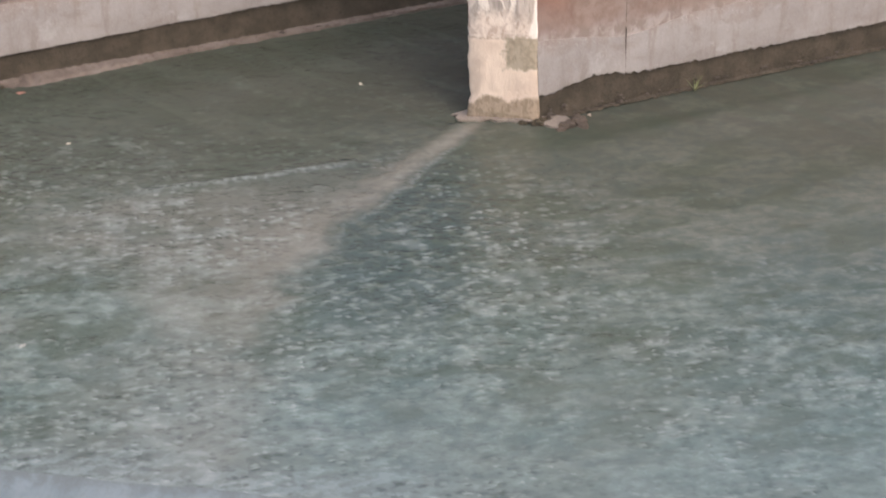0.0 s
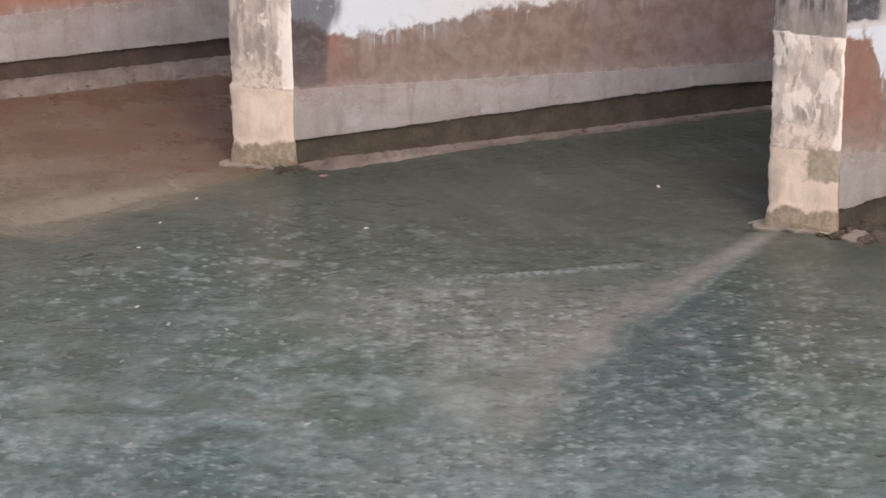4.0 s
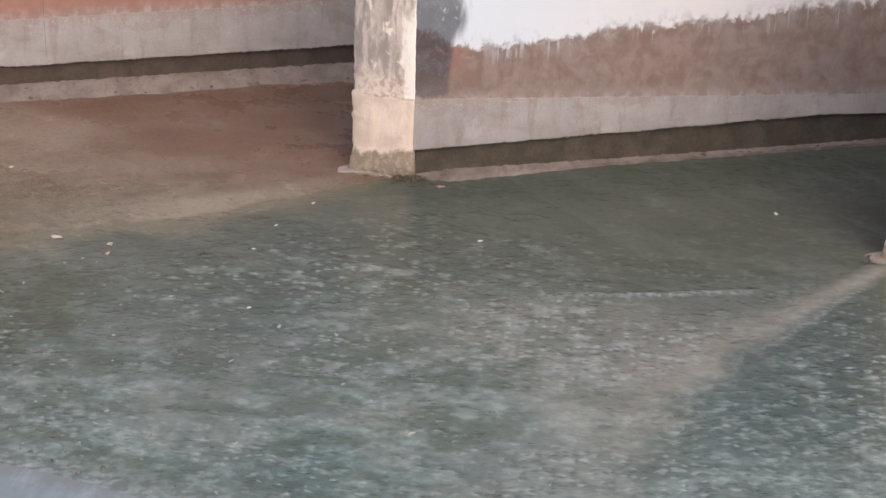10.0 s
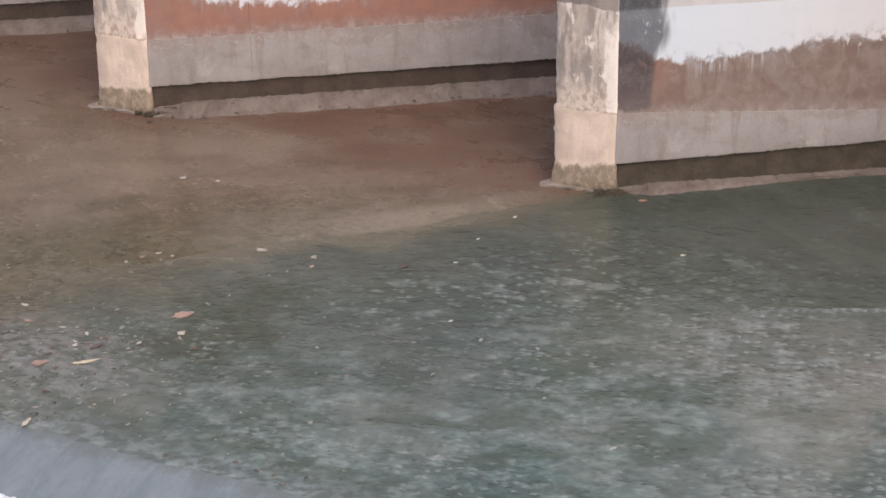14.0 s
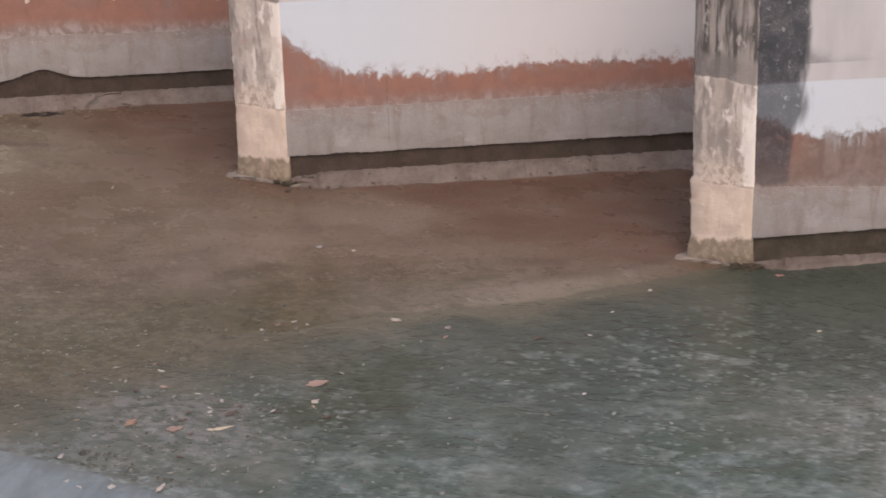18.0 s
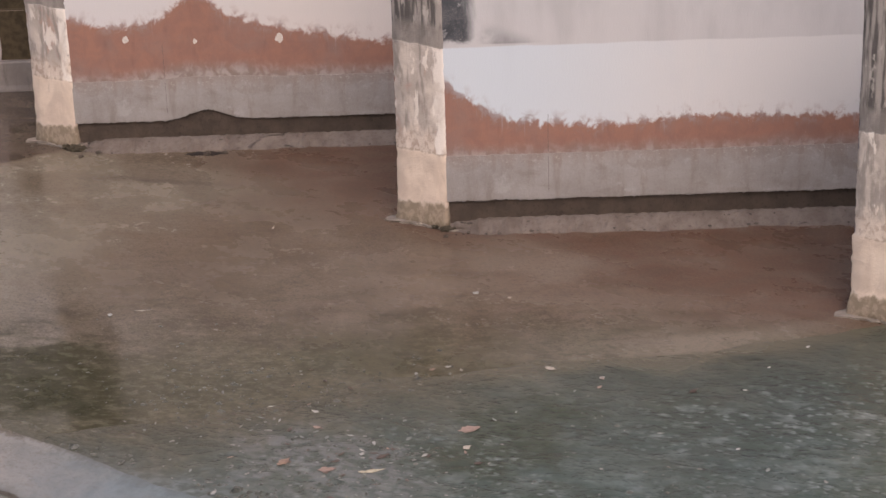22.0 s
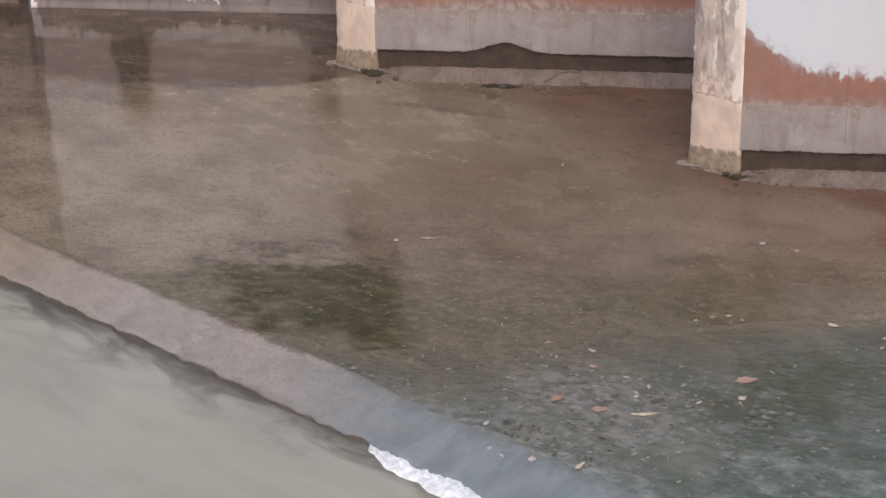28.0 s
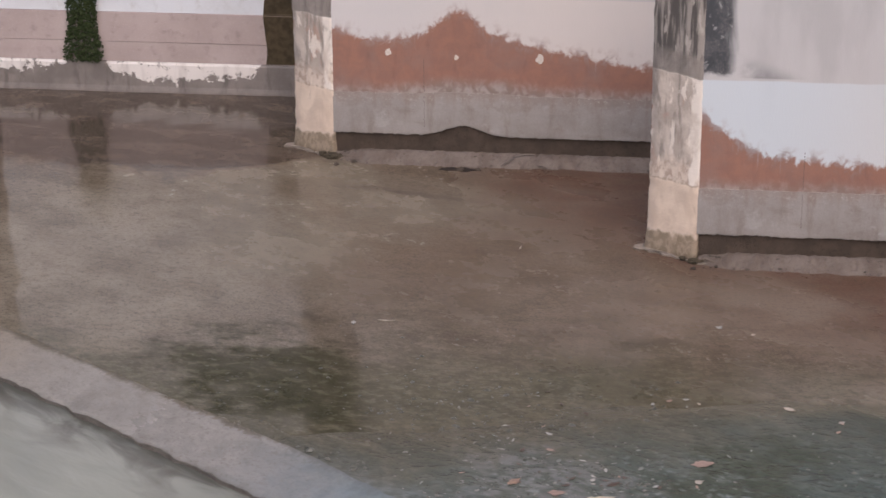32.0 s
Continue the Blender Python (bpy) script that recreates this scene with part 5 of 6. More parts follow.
# ---- the abutment at the far end ----
M_PINK = concrete("pinkish_wall_paint", (0.42, 0.345, 0.325), (0.36, 0.29, 0.27), (0.26, 0.205, 0.19), 0.8, 0.8, relief=0.006)
M_WHITE = concrete("white_wall_paint", (0.62, 0.635, 0.66), (0.56, 0.565, 0.58), (0.45, 0.44, 0.43), 0.7, 0.7, relief=0.004)
def ledge_material():
    """Grey concrete ledge with remains of white paint flaking off from its top edge."""
    k = Nodes("flaking_ledge")
    co = k.coords()
    u, _, z = k.xyz(co)
    big = k.noise(co, 1.8, 6, 0.62)
    run = k.noise(k.scaled(co, 6, 6, 1.6), 1.0, 6, 0.68)
    tear = k.noise(k.scaled(co, 5.0, 5.0, 5.0, at=(2.7, 0, 1.3)), 1.0, 8, 0.72, 0.4)
    grain = k.noise(co, 55, 4, 0.65)
    col = k.mix(k.step(big, 0.35, 0.66), (0.235, 0.205, 0.186), (0.165, 0.143, 0.129))
    col = k.mix(k.step(run, 0.50, 0.68, 0, 0.6), col, (0.095, 0.081, 0.072))
    col = k.mix(k.step(grain, 0.55, 0.75, 0, 0.35), col, (0.33, 0.30, 0.28))
    # lower edge of the paint along the wall
    low = k.curve(k.math("ADD", u, 0.2), 6.0, 1.0, [(0, 0.0), (0.30, 0.0), (0.34, 0.36), (0.5, 0.30), (0.8, 0.34), (1.45, 0.45), (1.6, 0.8), (2.0, 0.8), (2.15, 0.30), (2.6, 0.22), (3.5, 0.24), (4.2, 0.26), (4.5, 0.42), (4.62, 0.8), (6, 0.8)])
    rel = k.math("SUBTRACT", z, k.math("ADD", low, k.math("MULTIPLY", k.math("SUBTRACT", tear, 0.5), 0.95)))
    paint = k.math("MULTIPLY", k.step(rel, -0.006, 0.012), k.step(k.math("ADD", tear, k.math("MULTIPLY", grain, 0.15)), 0.66, 0.69, 1.0, 0.0))
    col = k.mix(paint, col, k.mix(k.step(run, 0.45, 0.7), (0.69, 0.64, 0.60), (0.56, 0.51, 0.475)))
    k.bump(k.math("ADD", k.math("MULTIPLY", paint, 1.5), k.math("ADD", run, k.math("MULTIPLY", grain, 0.6))), 0.012, 0.6)
    return k.done(col, 0.85, 0.25)


M_LEDGE = ledge_material()
M_SIDE = concrete("dark_stained_wall", (0.23, 0.195, 0.18), (0.155, 0.13, 0.12), (0.075, 0.063, 0.056), 0.8, streaky=0.6)
M_SLOT = plain("brown_algae_stain", (0.075, 0.055, 0.03), 0.9, 0.5, 9, 0.01)
M_VINE = leaf_material("creeper_leaf", (0.034, 0.046, 0.018), (0.017, 0.025, 0.009), 0.85, 0.12)
ABUT = Matrix.Translation((7.45, 32.68, 0)) @ Matrix.Rotation(WALL_DIR, 4, "Z")


def box(bm, x0, x1, y0, y1, z0, z1):
    prism(bm, [(x0, y0), (x1, y0), (x1, y1), (x0, y1)], z0, z1)


def abutment():
    root = empty("wall_abutment", ABUT)
    tagged(root, "white and pinkish abutment wall on a grey flaking ledge", "wall", kind="structure")
    bm = bmesh.new()
    box(bm, 0.1, 14, 0.06, 0.6, 1.275, 6.2)
    part("white_wall", bm, M_WHITE, root)
    # added out of view: dark screen that keeps sky from the floor's reflection
    bm = bmesh.new()
    box(bm, 0.1, 14, 0.05, 0.6, 6.2, 11.0)
    part("upper_wall", bm, M_SIDE, root)
    for z0, z1 in ((0.49, 0.80), (0.808, 1.27)):
        bm = bmesh.new()
        box(bm, 0.1, 14, 0.03, 0.6, z0, z1)
        part("panel", bm, M_PINK, root, "pinkish painted panel course")
    bm = bmesh.new()
    rings = []
    for j in range(121):
        u = -0.02 + 14.02 * j / 120
        f = 0.008 * n3(u * 4, 1.0)
        rings.append([(u, -0.02 + f, -0.1), (u, -0.015 + f, 0.03), (u, f, 0.10), (u, f, 0.45), (u, 0.015, 0.485 + 0.006 * n3(u * 6, 7)), (u, 0.2, 0.485), (u, 0.2, -0.1)])
    loft(bm, rings)
    part("ledge", bm, M_LEDGE, root, "grey stained concrete ledge")
    # algae stain down the wall beside the pier
    bm = bmesh.new()
    rings = []
    for j in range(41):
        z = 0.5 + 1.6 * j / 40
        w = 0.20 + 0.05 * n3(z * 2, 1.0)
        rings.append([(4.62 - w, 0.024 if z < 1.27 else 0.054, z), (4.85 + w, 0.024 if z < 1.27 else 0.054, z), (4.85 + w, 0.08, z), (4.62 - w, 0.08, z)])
    loft(bm, rings)
    part("algae_stain", bm, M_SLOT, root, "dark brown algae growth on the wall")
    # the return at the corner
    bm = bmesh.new()
    box(bm, -0.02, 0.1, 0.05, 0.75, 0.49, TOP)
    part("corner", bm, M_JOINT, root, "dark corner joint")


abutment()


def creeper():
    """A hanging strip of creeper on the abutment."""
    root = empty("creeper", ABUT @ Matrix.Translation((1.55, 0.0, 0.5)))
    tagged(root, "dark green creeper hanging down the abutment wall", "plant")
    rng = random.Random(3)
    bm = bmesh.new()
    for k in range(5):
        x = -0.2 + 0.1 * k
        rings = []
        for j in range(30):
            z = 0.02 + 1.45 * j / 29
            cx, cy = x + 0.04 * n3(z * 2, k), 0.0 + 0.008 * n3(z * 3, k + 4)
            r = 0.008
            rings.append([(cx + r * COS(a), cy + r * SIN(a), z) for a in (0, 1.57, 3.14, 4.71)])
        loft(bm, rings)
    part("stems", bm, M_SLOT, root)
    vs, fs = [], []
    for _ in range(1900):
        z = rng.random() * 1.5
        half = 0.20 + 0.09 * max(0.0, 1 - z / 1.1) + 0.05 * n3(z * 2.5, 1.0)
        c = Vector((rng.uniform(-half, half) + 0.02 * z, -0.01 - 0.07 * rng.random(), z))
        a = rng.uniform(0, math.tau)
        tilt = Matrix.Rotation(a, 3, "Y") @ Matrix.Rotation(rng.uniform(-0.7, 0.5), 3, "X")
        L, Wd = rng.uniform(0.035, 0.06), rng.uniform(0.014, 0.024)
        b = len(vs)
        for p in ((0, 0, 0), (Wd, 0.004, L * 0.45), (0, -0.006, L), (-Wd, 0.004, L * 0.45)):
            vs.append(tuple(c + tilt @ Vector(p)))
        fs += [(b, b + 1, b + 2), (b, b + 2, b + 3)]
    me = bpy.data.meshes.new("leaves")
    me.from_pydata(vs, [], fs)
    me.materials.append(M_VINE)
    ob = new("leaves", me)
    ob.parent = root
    tagged(ob, "small dark green leaves", kind="stuff")


creeper()


def side_wall():
    """The recessed wall past the abutment's corner, and plain walls that close the place."""
    root = empty("wall_side", Matrix.Translation((7.39, 33.17, 0)) @ Matrix.Rotation(WALL_DIR, 4, "Z"))
    tagged(root, "grey stained wall with a mouldy foot beyond the corner", "wall", kind="structure")
    # carried on unseen to 11 m so the floor mirrors wall, not sky
    bm = bmesh.new()
    box(bm, -12, 0.05, 0.02, 0.5, 0.4, 11.0)
    part("wall", bm, M_SIDE, root)
    bm = bmesh.new()
    rings = []
    for j in range(81):
        u = -12 + 12.05 * j / 80
        rings.append([(u, -0.03, -0.1), (u, -0.02, 0.1), (u, 0.0 + 0.01 * n3(u * 4, 2.0), 0.4 + 0.03 * n3(u * 2, 5.0)), (u, 0.2, 0.4), (u, 0.2, -0.1)])
    loft(bm, rings)
    part("mouldy_foot", bm, M_WET, root)
    bm = bmesh.new()
    rings = [[(u, -0.22 + 0.02 * n3(u * 2, 8.0), -0.1), (u, -0.2, 0.05), (u, 0.1, 0.10), (u, 0.1, -0.1)] for u in edges(-12, 0.02, 0.2)]
    loft(bm, rings)
    part("footing", bm, M_TOE, root)
    rng = random.Random(44)
    bm = bmesh.new()
    for q in range(70):
        u = -3.2 * rng.random() ** 1.6
        blob(bm, (u - 0.02, -0.03 - 0.08 * rng.random(), 0.06 + 0.34 * rng.random() ** 1.5), rng.uniform(0.025, 0.07), q * 3.7, 0.8)
    part("moss", bm, M_MOSS, root, "dark moss in the damp corner")


side_wall()

# added, never in view: closes the channels, low to let skylight in
back = empty("wall_back", LIP @ Matrix.Translation((4.0, 24.0, 0)))
tagged(back, "unseen plain concrete wall added to close the pier channels", "wall", kind="structure")
bm = bmesh.new()
box(bm, -12, 26, 0, 0.5, -0.2, 2.2)
part("wall", bm, M_CORE, back)


# ---- litter, stones and foam ----
M_LEAF = {
    "orange": leaf_material("orange_leaf", (0.31, 0.195, 0.135), (0.21, 0.14, 0.10)),
    "pink": leaf_material("faded_leaf", (0.33, 0.225, 0.175), (0.24, 0.165, 0.13)),
    "yellow": leaf_material("yellow_leaf", (0.50, 0.43, 0.31), (0.36, 0.30, 0.20)),
    "pale": leaf_material("pale_leaf", (0.50, 0.43, 0.345), (0.34, 0.285, 0.225)),
    "white": leaf_material("white_scrap", (0.40, 0.375, 0.33), (0.26, 0.24, 0.21)),
    "brown": leaf_material("brown_leaf", (0.105, 0.070, 0.052), (0.065, 0.046, 0.034)),
    "grey": leaf_material("sodden_leaf", (0.20, 0.20, 0.175), (0.12, 0.12, 0.10)),
    "red": leaf_material("red_scrap", (0.31, 0.145, 0.11), (0.23, 0.12, 0.095)),
}


def leaf(kind, x, y, size, ratio, turn, z=None):
    bm = bmesh.new()
    n = 8
    mid, lft, rgt = [], [], []
    curl = 0.08 * size
    for k in range(n + 1):
        f = k / n
        w = ratio * size * 0.5 * math.sin(math.pi * min(1, max(0.02, f)) ** 0.85) * (1 + 0.8 * n3(k * 1.1, x * 3, y))
        px = (f - 0.5) * size
        lift = curl * (2 * f - 1) ** 2 * 0.5
        mid.append(bm.verts.new((px, 0, 0.004 + lift)))
        lft.append(bm.verts.new((px + 0.06 * size * n3(k * 2.3, y * 5), w * (1 + 0.4 * n3(k * 1.3, y * 3, 4)), 0.006 + lift + 0.12 * w)))
        rgt.append(bm.verts.new((px + 0.05 * size * n3(k * 1.9, x * 4), -w * (1 + 0.5 * n3(k * 1.7, x * 5, 2)), 0.006 + lift + 0.08 * w)))
    for k in range(n):
        bm.faces.new((mid[k], mid[k + 1], lft[k + 1], lft[k])), bm.faces.new((rgt[k], rgt[k + 1], mid[k + 1], mid[k]))
    ext = bmesh.ops.extrude_face_region(bm, geom=bm.faces[:])
    for v in ext["geom"]:
        if isinstance(v, bmesh.types.BMVert):
            v.co.z -= 0.003
    bmesh.ops.recalc_face_normals(bm, faces=bm.faces)
    names = {"white": ("paper_scrap", "small white scrap lying on the wet apron", "litter"),
             "red": ("plastic_scrap", "small red scrap beside the pier foot", "litter")}
    nm, lb, ct = names.get(kind, ("fallen_leaf", f"curled {'faded pink' if kind == 'pink' else 'sodden grey' if kind == 'grey' else kind} fallen leaf on the wet apron", "leaf"))
    ob = finish(bm, nm, M_LEAF[kind])
    p = LIP.inverted() @ Vector((x, y, 0))
    base = ground_height(p.x, p.y)
    if water_edge(p.x) - p.y > 0 and 0 < p.y:
        base = max(base, 0.03)
    ob.matrix_world = pose(x, y, base, 0, 0, turn)
    if p.y < 0:
        ob.matrix_world = Matrix.Translation((x, y, base + 0.01)) @ Matrix.Rotation(LIP_DIR, 4, "Z") @ Matrix.Rotation(0.42, 4, "X") @ Matrix.Rotation(radians(turn), 4, "Z")
    return tagged(ob, lb, ct, "scattered litter" if ct == "litter" else "fallen leaves")


for kind, x, y, size, ratio, turn in (
        ("orange", 8.89, 17.37, 0.20, 0.55, 20), ("pink", 9.16, 16.97, 0.20, 0.5, -25), ("yellow", 9.51, 16.68, 0.30, 0.25, -22),
        ("pink", 10.79, 16.85, 0.28, 0.5, -15), ("pale", 10.56, 16.54, 0.14, 0.6, 10), ("pale", 12.29, 17.52, 0.17, 0.42, -60),
        ("white", 9.70, 18.15, 0.13, 0.5, -70), ("white", 9.62, 17.05, 0.09, 0.7, 30), ("brown", 9.76, 16.88, 0.19, 0.40, 5),
        ("white", 12.79, 19.74, 0.11, 0.8, 15), ("pale", 13.04, 19.40, 0.08, 0.6, 0), ("white", 11.07, 18.34, 0.08, 0.6, 40),
        ("pink", 11.27, 18.32, 0.09, 0.6, 0), ("white", 11.45, 18.27, 0.10, 0.6, -20), ("pale", 11.52, 18.12, 0.08, 0.6, 70),
        ("white", 9.01, 21.79, 0.13, 0.45, 60), ("pale", 9.38, 21.66, 0.26, 0.10, -30), ("white", 8.02, 17.22, 0.13, 0.5, 35),
        ("pink", 7.64, 16.92, 0.16, 0.4, 80), ("white", 7.87, 16.85, 0.10, 0.6, 60), ("white", 7.92, 16.69, 0.11, 0.6, 10),
        ("white", 8.15, 16.45, 0.11, 0.6, 20), ("white", 7.74, 16.35, 0.11, 0.6, 45), ("pale", 8.46, 16.06, 0.22, 0.35, 30),
        ("white", 12.61, 17.01, 0.10, 0.5, 0), ("pink", 12.45, 16.84, 0.09, 0.5, 20), ("brown", 13.20, 16.18, 0.16, 0.4, 10),
        ("pale", 11.85, 23.01, 0.16, 0.2, 50), ("white", 14.21, 16.14, 0.06, 0.6, 0), ("white", 13.65, 15.87, 0.07, 0.6, -40),
        ("white", 14.89, 16.28, 0.08, 0.6, 20), ("white", 12.74, 14.90, 0.07, 0.7, 0), ("pale", 15.57, 14.35, 0.08, 0.5, -30),
        ("pale", 18.50, 12.57, 0.09, 0.5, 50), ("pink", 12.60, 17.00, 0.10, 0.5, 80), ("red", 16.25, 15.62, 0.12, 0.5, -40),
        ("white", 12.22, 12.03, 0.10, 0.5, -10)):
    leaf(kind, x, y, size * (0.8 if kind in ("white", "pale") else 0.9), ratio, turn)


def hollow():
    """Low dark lens that stands in for a shaded hollow beside the fourth pier's footing."""
    bm = bmesh.new()
    ring = [(0.30 * COS(a) * (1 + 0.7 * n3(COS(a) * 2.7, SIN(a) * 2.7, 3.0)), 0.06 * SIN(a) * (1 + 1.1 * n3(COS(a) * 3.1, SIN(a) * 3.1, 9.0))) for a in [q * math.tau / 28 for q in range(28)]]
    loft(bm, [[(f * px, f * py, z) for px, py in ring] for f, z in ((1.0, -0.03), (1.0, 0.006), (0.8, 0.014), (0.4, 0.018))])
    ob = finish(bm, "mud_patch", plain("hollow_black", (0.030, 0.022, 0.017), 0.9, 0.4, 20))
    ob.matrix_world = Matrix.Translation((*CORNERS[3], 0.0)) @ Matrix.Rotation(WALL_DIR, 4, "Z") @ Matrix.Translation((1.84, -0.37, 0.0))
    tagged(ob, "dark lens standing in for a shaded hollow by a pier footing", "mud")


def strewn_bits():
    """Small leaves and scraps caught on the shallow stones near the lip."""
    rng = random.Random(77)
    kinds = ["grey", "white", "brown", "grey", "pink", "brown", "grey"]
    for n in range(40):
        s, w = rng.gauss(3.0, 0.75), rng.gauss(1.55, 0.55)
        if n % 7 == 6:
            s, w = rng.uniform(1.5, 7.0), rng.uniform(0.5, 4.2)
        if w < 0.15:
            continue
        p = LIP @ Vector((s, w, 0))
        leaf(kinds[n % len(kinds)], p.x, p.y, rng.uniform(0.05, 0.10), rng.uniform(0.25, 0.5), rng.uniform(0, 360))


strewn_bits()


def litter(name, material, count, seed, big, label):
    """Small bits strewn near the lip."""
    rng = random.Random(seed)
    vs, fs = [], []
    for _ in range(count):
        s, w = rng.gauss(3.3, 1.1), abs(rng.gauss(1.0, 0.7)) + 0.1
        if rng.random() < 0.12:
            s, w = rng.uniform(1, 8), rng.uniform(0.2, 4.0)
        z = 0.030 if water_edge(s) - w > 0.2 else 0.014
        L, Wd, a = rng.uniform(0.012, big), rng.uniform(0.008, big * 0.5), rng.uniform(0, math.tau)
        b = len(vs)
        ring = [(COS(t) * L * rng.uniform(0.35, 1.2), SIN(t) * Wd * rng.uniform(0.35, 1.3)) for t in [q * math.tau / 6 for q in range(6)]]
        for px, py in ring:
            vs.append((s + px * COS(a) - py * SIN(a), w + px * SIN(a) + py * COS(a), z))
        vs.append((s, w, z + 0.15 * Wd + 0.003))
        fs += [(b + q, b + (q + 1) % 6, b + 6) for q in range(6)]
    me = bpy.data.meshes.new(name)
    me.from_pydata(vs, [], fs)
    me.materials.append(material)
    ob = new(name, me)
    ob.matrix_world = LIP
    tagged(ob, label, "litter", kind="stuff")


litter("leaf_litter", M_LEAF["grey"], 60, 21, 0.042, "small pale leaf bits strewn over the shallow water")
litter("dead_leaf_bits", M_LEAF["brown"], 45, 22, 0.05, "small dark brown leaf bits strewn over the shallow water")
litter("pebbles", concrete("grey_pebble", (0.25, 0.23, 0.20), (0.17, 0.155, 0.135), (0.10, 0.09, 0.08), 4.0), 110, 23, 0.05, "small grey pebbles on the wet apron")

def gravel():
    """Half-buried stones that roughen the shallow stretch near the lip."""
    k = Nodes("olive_gravel")
    own = k.t.nodes.new("ShaderNodeNewGeometry").outputs["Random Per Island"]
    nz = k.noise(k.coords(), 30, 4, 0.6)
    col = k.mix(own, (0.050, 0.049, 0.034), (0.125, 0.119, 0.094))
    col = k.mix(k.step(own, 0.86, 0.97), col, (0.175, 0.170, 0.145))
    m = k.done(k.mix(k.step(nz, 0.4, 0.7, 0.0, 0.5), col, (0.045, 0.042, 0.030)), 0.35, 0.45)
    rng = random.Random(31)
    vs, fs = [], []
    while len(vs) < 7 * 1500:
        s, w = rng.gauss(3.0, 1.7), abs(rng.gauss(1.3, 1.0)) + 0.08
        if not -1.5 < s < 8 or w > 4.5 or n3(s * 0.8, w * 0.8, 6.0) < -0.18:
            continue
        base = 0.022 if water_edge(s) - w > 0.3 else ground_height(s, w)
        r, a = rng.uniform(0.010, 0.030) * (1.6 if rng.random() < 0.12 else 1.0), rng.uniform(0, math.tau)
        b = len(vs)
        for q in range(6):
            t = q * math.tau / 6
            px, py = r * 1.5 * COS(t) * rng.uniform(0.7, 1.2), r * SIN(t) * rng.uniform(0.7, 1.2)
            vs.append((s + px * COS(a) - py * SIN(a), w + px * SIN(a) + py * COS(a), base - 0.008))
        vs.append((s + rng.uniform(-0.3, 0.3) * r, w, base + 0.45 * r))
        fs += [(b + q, b + (q + 1) % 6, b + 6) for q in range(6)]
    me = bpy.data.meshes.new("gravel")
    me.from_pydata(vs, [], fs)
    me.materials.append(m)
    ob = new("gravel", me)
    ob.matrix_world = LIP
    tagged(ob, "small olive and grey stones half sunk in the shallow silt", "gravel", kind="stuff")


gravel()

M_STONE = concrete("tan_stone", (0.36, 0.29, 0.22), (0.27, 0.215, 0.165), (0.15, 0.12, 0.09), 3.0)
M_DARKSTONE = concrete("dark_stone", (0.085, 0.066, 0.05), (0.06, 0.046, 0.035), (0.035, 0.028, 0.022), 3.0)
rng = random.Random(8)


def stone(x, y, r, dark=False, z=0.0):
    bm = bmesh.new()
    o = rng.random() * 20
    made = bmesh.ops.create_icosphere(bm, subdivisions=3 if r > 0.1 else 2, radius=1.0)
    for v in made["verts"]:
        q = v.co.copy()
        d = 1 + 0.7 * n3(q.x * 1.1 + o, q.y * 1.1, q.z * 1.1) + 0.35 * n3(q.x * 3 + o, q.y * 3, q.z * 3) + 0.15 * n3(q.x * 8 + o, q.y * 8, q.z * 8)
        v.co = Vector((q.x * r * 0.8 * d, q.y * r * 0.6 * d, q.z * r * 0.4 * d))
    ob = finish(bm, "stone", M_DARKSTONE if dark else M_STONE)
    ob.matrix_world = pose(x, y, z + r * 0.15, 0, 0, rng.uniform(0, 360))
    return tagged(ob, "small dark wet stone beside a pier" if dark else "small tan stone lying by a pier foot", "stone", "stones by the piers")


# the dark stone at 12.42 stands in for the same shaded hollow
for x, y, r, dk in ((18.80, 10.10, 0.15, True), (18.98, 10.04, 0.17, True), (18.80, 10.28, 0.05, False), (18.62, 10.62, 0.05, False), (19.2, 10.02, 0.06, False),
                    (18.35, 11.15, 0.05, False), (16.3, 15.78, 0.06, True), (16.1, 15.9, 0.05, False), (12.42, 25.94, 0.09, True), (12.62, 25.85, 0.06, True),
                    (12.75, 26.1, 0.05, False), (13.45, 21.42, 0.05, True), (13.75, 21.35, 0.05, True), (10.95, 26.95, 0.06, True), (11.2, 26.95, 0.05, True),
                    (10.55, 27.75, 0.05, True)):
    stone(x, y, r, dk)

hollow()

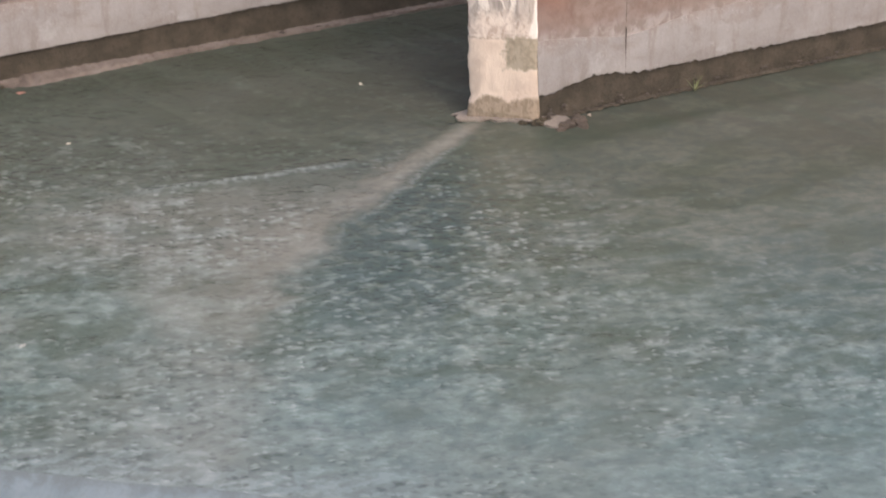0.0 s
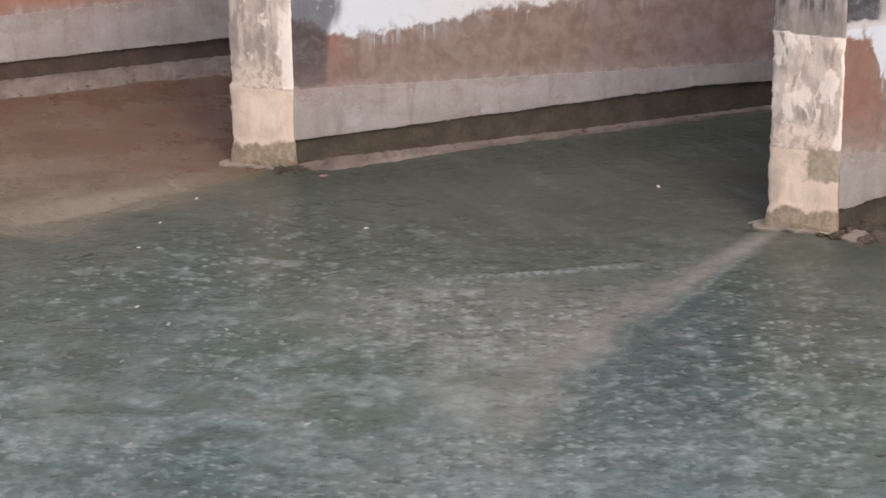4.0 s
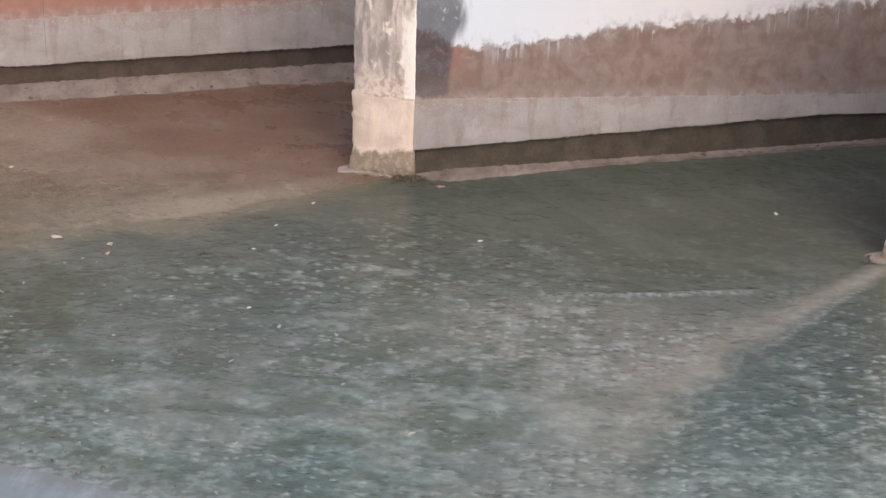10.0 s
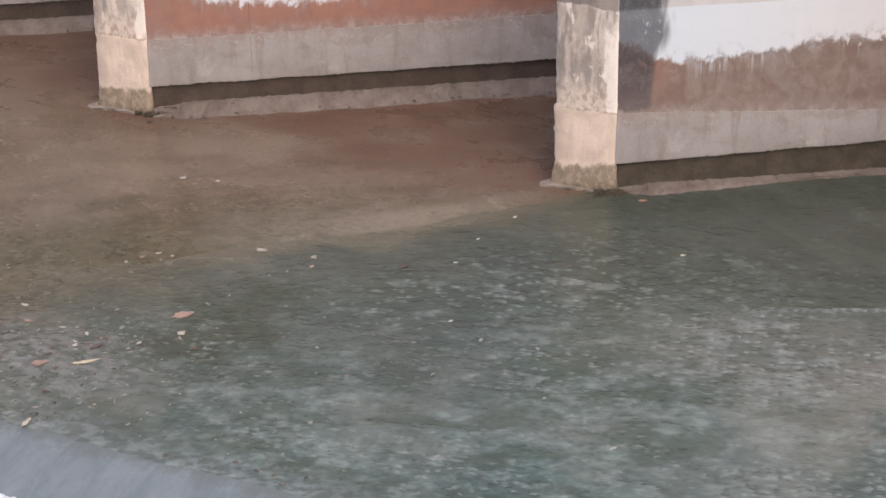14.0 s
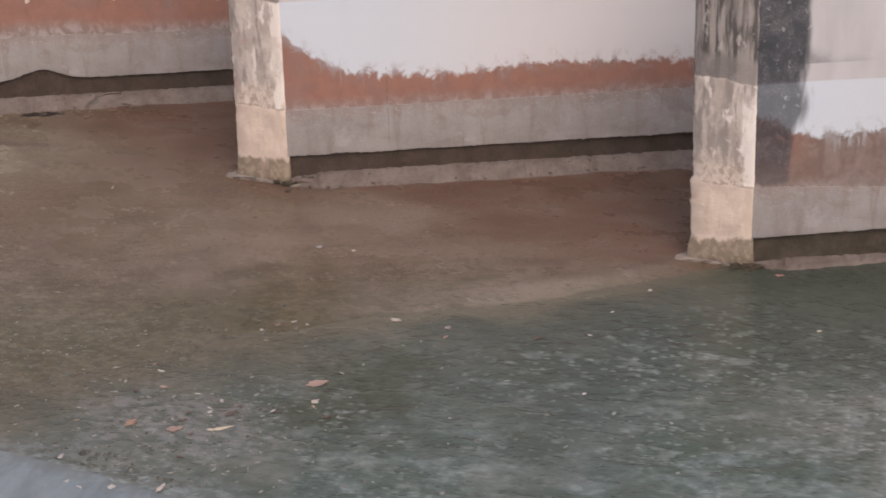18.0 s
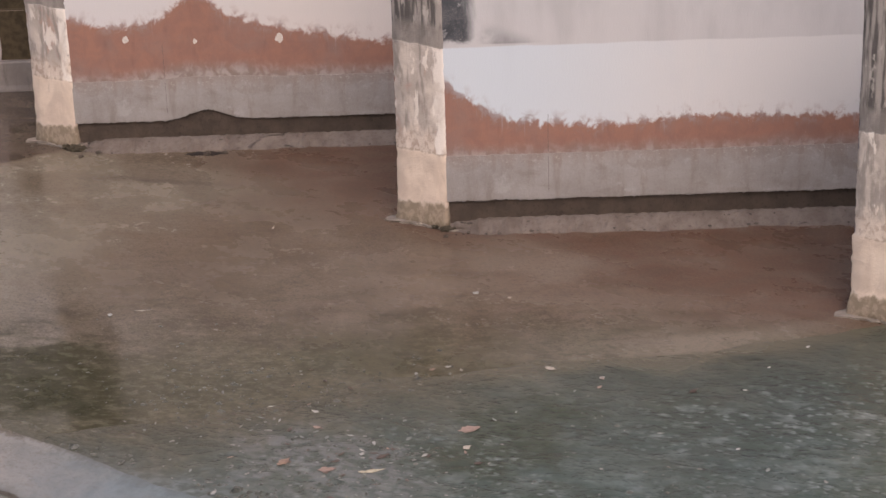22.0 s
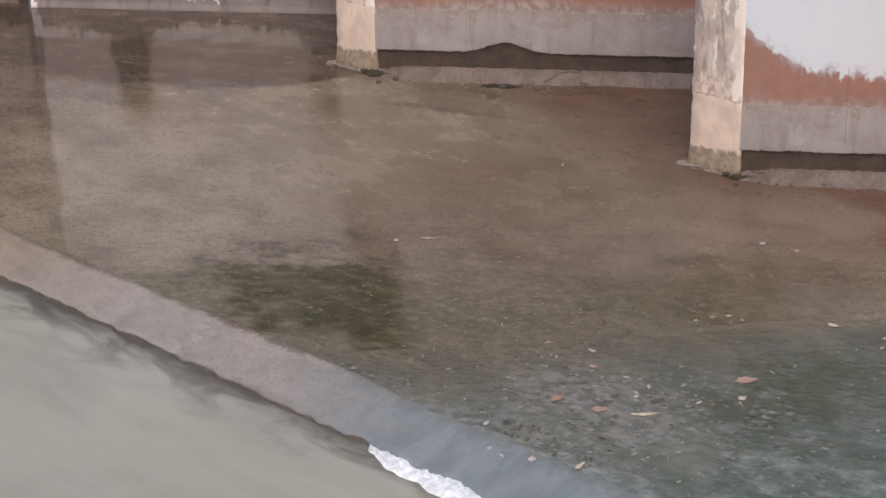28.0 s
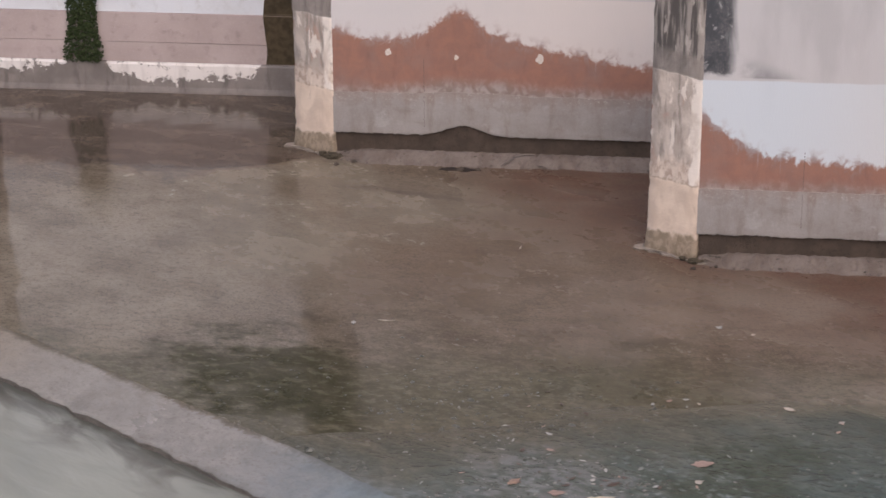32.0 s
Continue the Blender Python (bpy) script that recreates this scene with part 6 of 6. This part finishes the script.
# grass tuft by the first pier
bm = bmesh.new()
for kx in range(14):
    a, L = rng.uniform(0, math.tau), rng.uniform(0.12, 0.28)
    d = Vector((COS(a), SIN(a), 0))
    sd = Vector((-SIN(a), COS(a), 0)) * 0.006
    prev = None
    for f in (0, 0.35, 0.7, 1.0):
        p = d * (L * f * 0.7) + Vector((0, 0, L * (f - 0.45 * f * f)))
        cur = (bm.verts.new(p - sd * (1 - f * 0.9)), bm.verts.new(p + sd * (1 - f * 0.9)))
        if prev:
            bm.faces.new((prev[0], prev[1], cur[1], cur[0]))
        prev = cur
tuft = finish(bm, "grass_tuft", leaf_material("grass_blade", (0.17, 0.18, 0.07), (0.10, 0.115, 0.045)))
tuft.matrix_world = Matrix.Translation((*CORNERS[0], 0)) @ Matrix.Rotation(WALL_DIR, 4, "Z") @ Matrix.Translation((1.95, -0.08, 0.04))
tagged(tuft, "small green grass tuft on a wall footing", "plant")


def foam():
    """White water where the stream leaves the lip."""
    k = Nodes("white_foam")
    co = k.coords()
    nz = k.noise(co, 14, 5, 0.65)
    k.bump(nz, 0.03, 0.8)
    m = k.done(k.mix(k.step(nz, 0.35, 0.65), (0.82, 0.84, 0.84), (0.55, 0.6, 0.6)), 0.5, 0.3)
    vs, fs = [], []
    nS, nW = 420, 9
    for j in range(nW + 1):
        for i in range(nS + 1):
            s = 1.6 + 12.0 * i / nS
            spread = 0.12 + 0.32 * min(1.0, (s - 1.6) / 2.0) + 0.12 * n3(s * 1.9, 3.0)
            f = j / nW
            env = min(1.0, (s - 1.6) / 0.6 + 0.05) * (0.75 + 0.5 * n3(s * 2.3, 7.0))
            spread *= env
            base = -0.545 + lip_wobble(s) * 0.394 + toe_wobble(s)
            edge = ground_height(s, -0.519)
            if j == 0:
                w, z = base + 0.05, edge - 0.02
            elif j == 1:
                w, z = base + 0.028, edge + 0.007
            else:
                w = base - spread * f + 0.02 * n3(s * 5, f * 3)
                z = -0.196 + 0.05 * env * math.sin(math.pi * min(1, f * 0.9 + 0.12)) * (0.6 + 0.8 * n3(s * 5, f * 4, 2.0)) + 0.008 * n3(s * 12, f * 7)
            if j == nW:
                z = -0.25
            vs.append((s, w, z))
    r = nS + 1
    for j in range(nW):
        for i in range(nS):
            fs.append((j * r + i, j * r + i + 1, (j + 1) * r + i + 1, (j + 1) * r + i))
    me = bpy.data.meshes.new("foam")
    me.from_pydata(vs, [], fs)
    me.materials.append(m)
    me.polygons.foreach_set("use_smooth", [True] * len(me.polygons))
    ob = new("foam", me)
    ob.matrix_world = LIP
    tagged(ob, "white foam where the stream drops off the lip", "foam", kind="stuff")


foam()
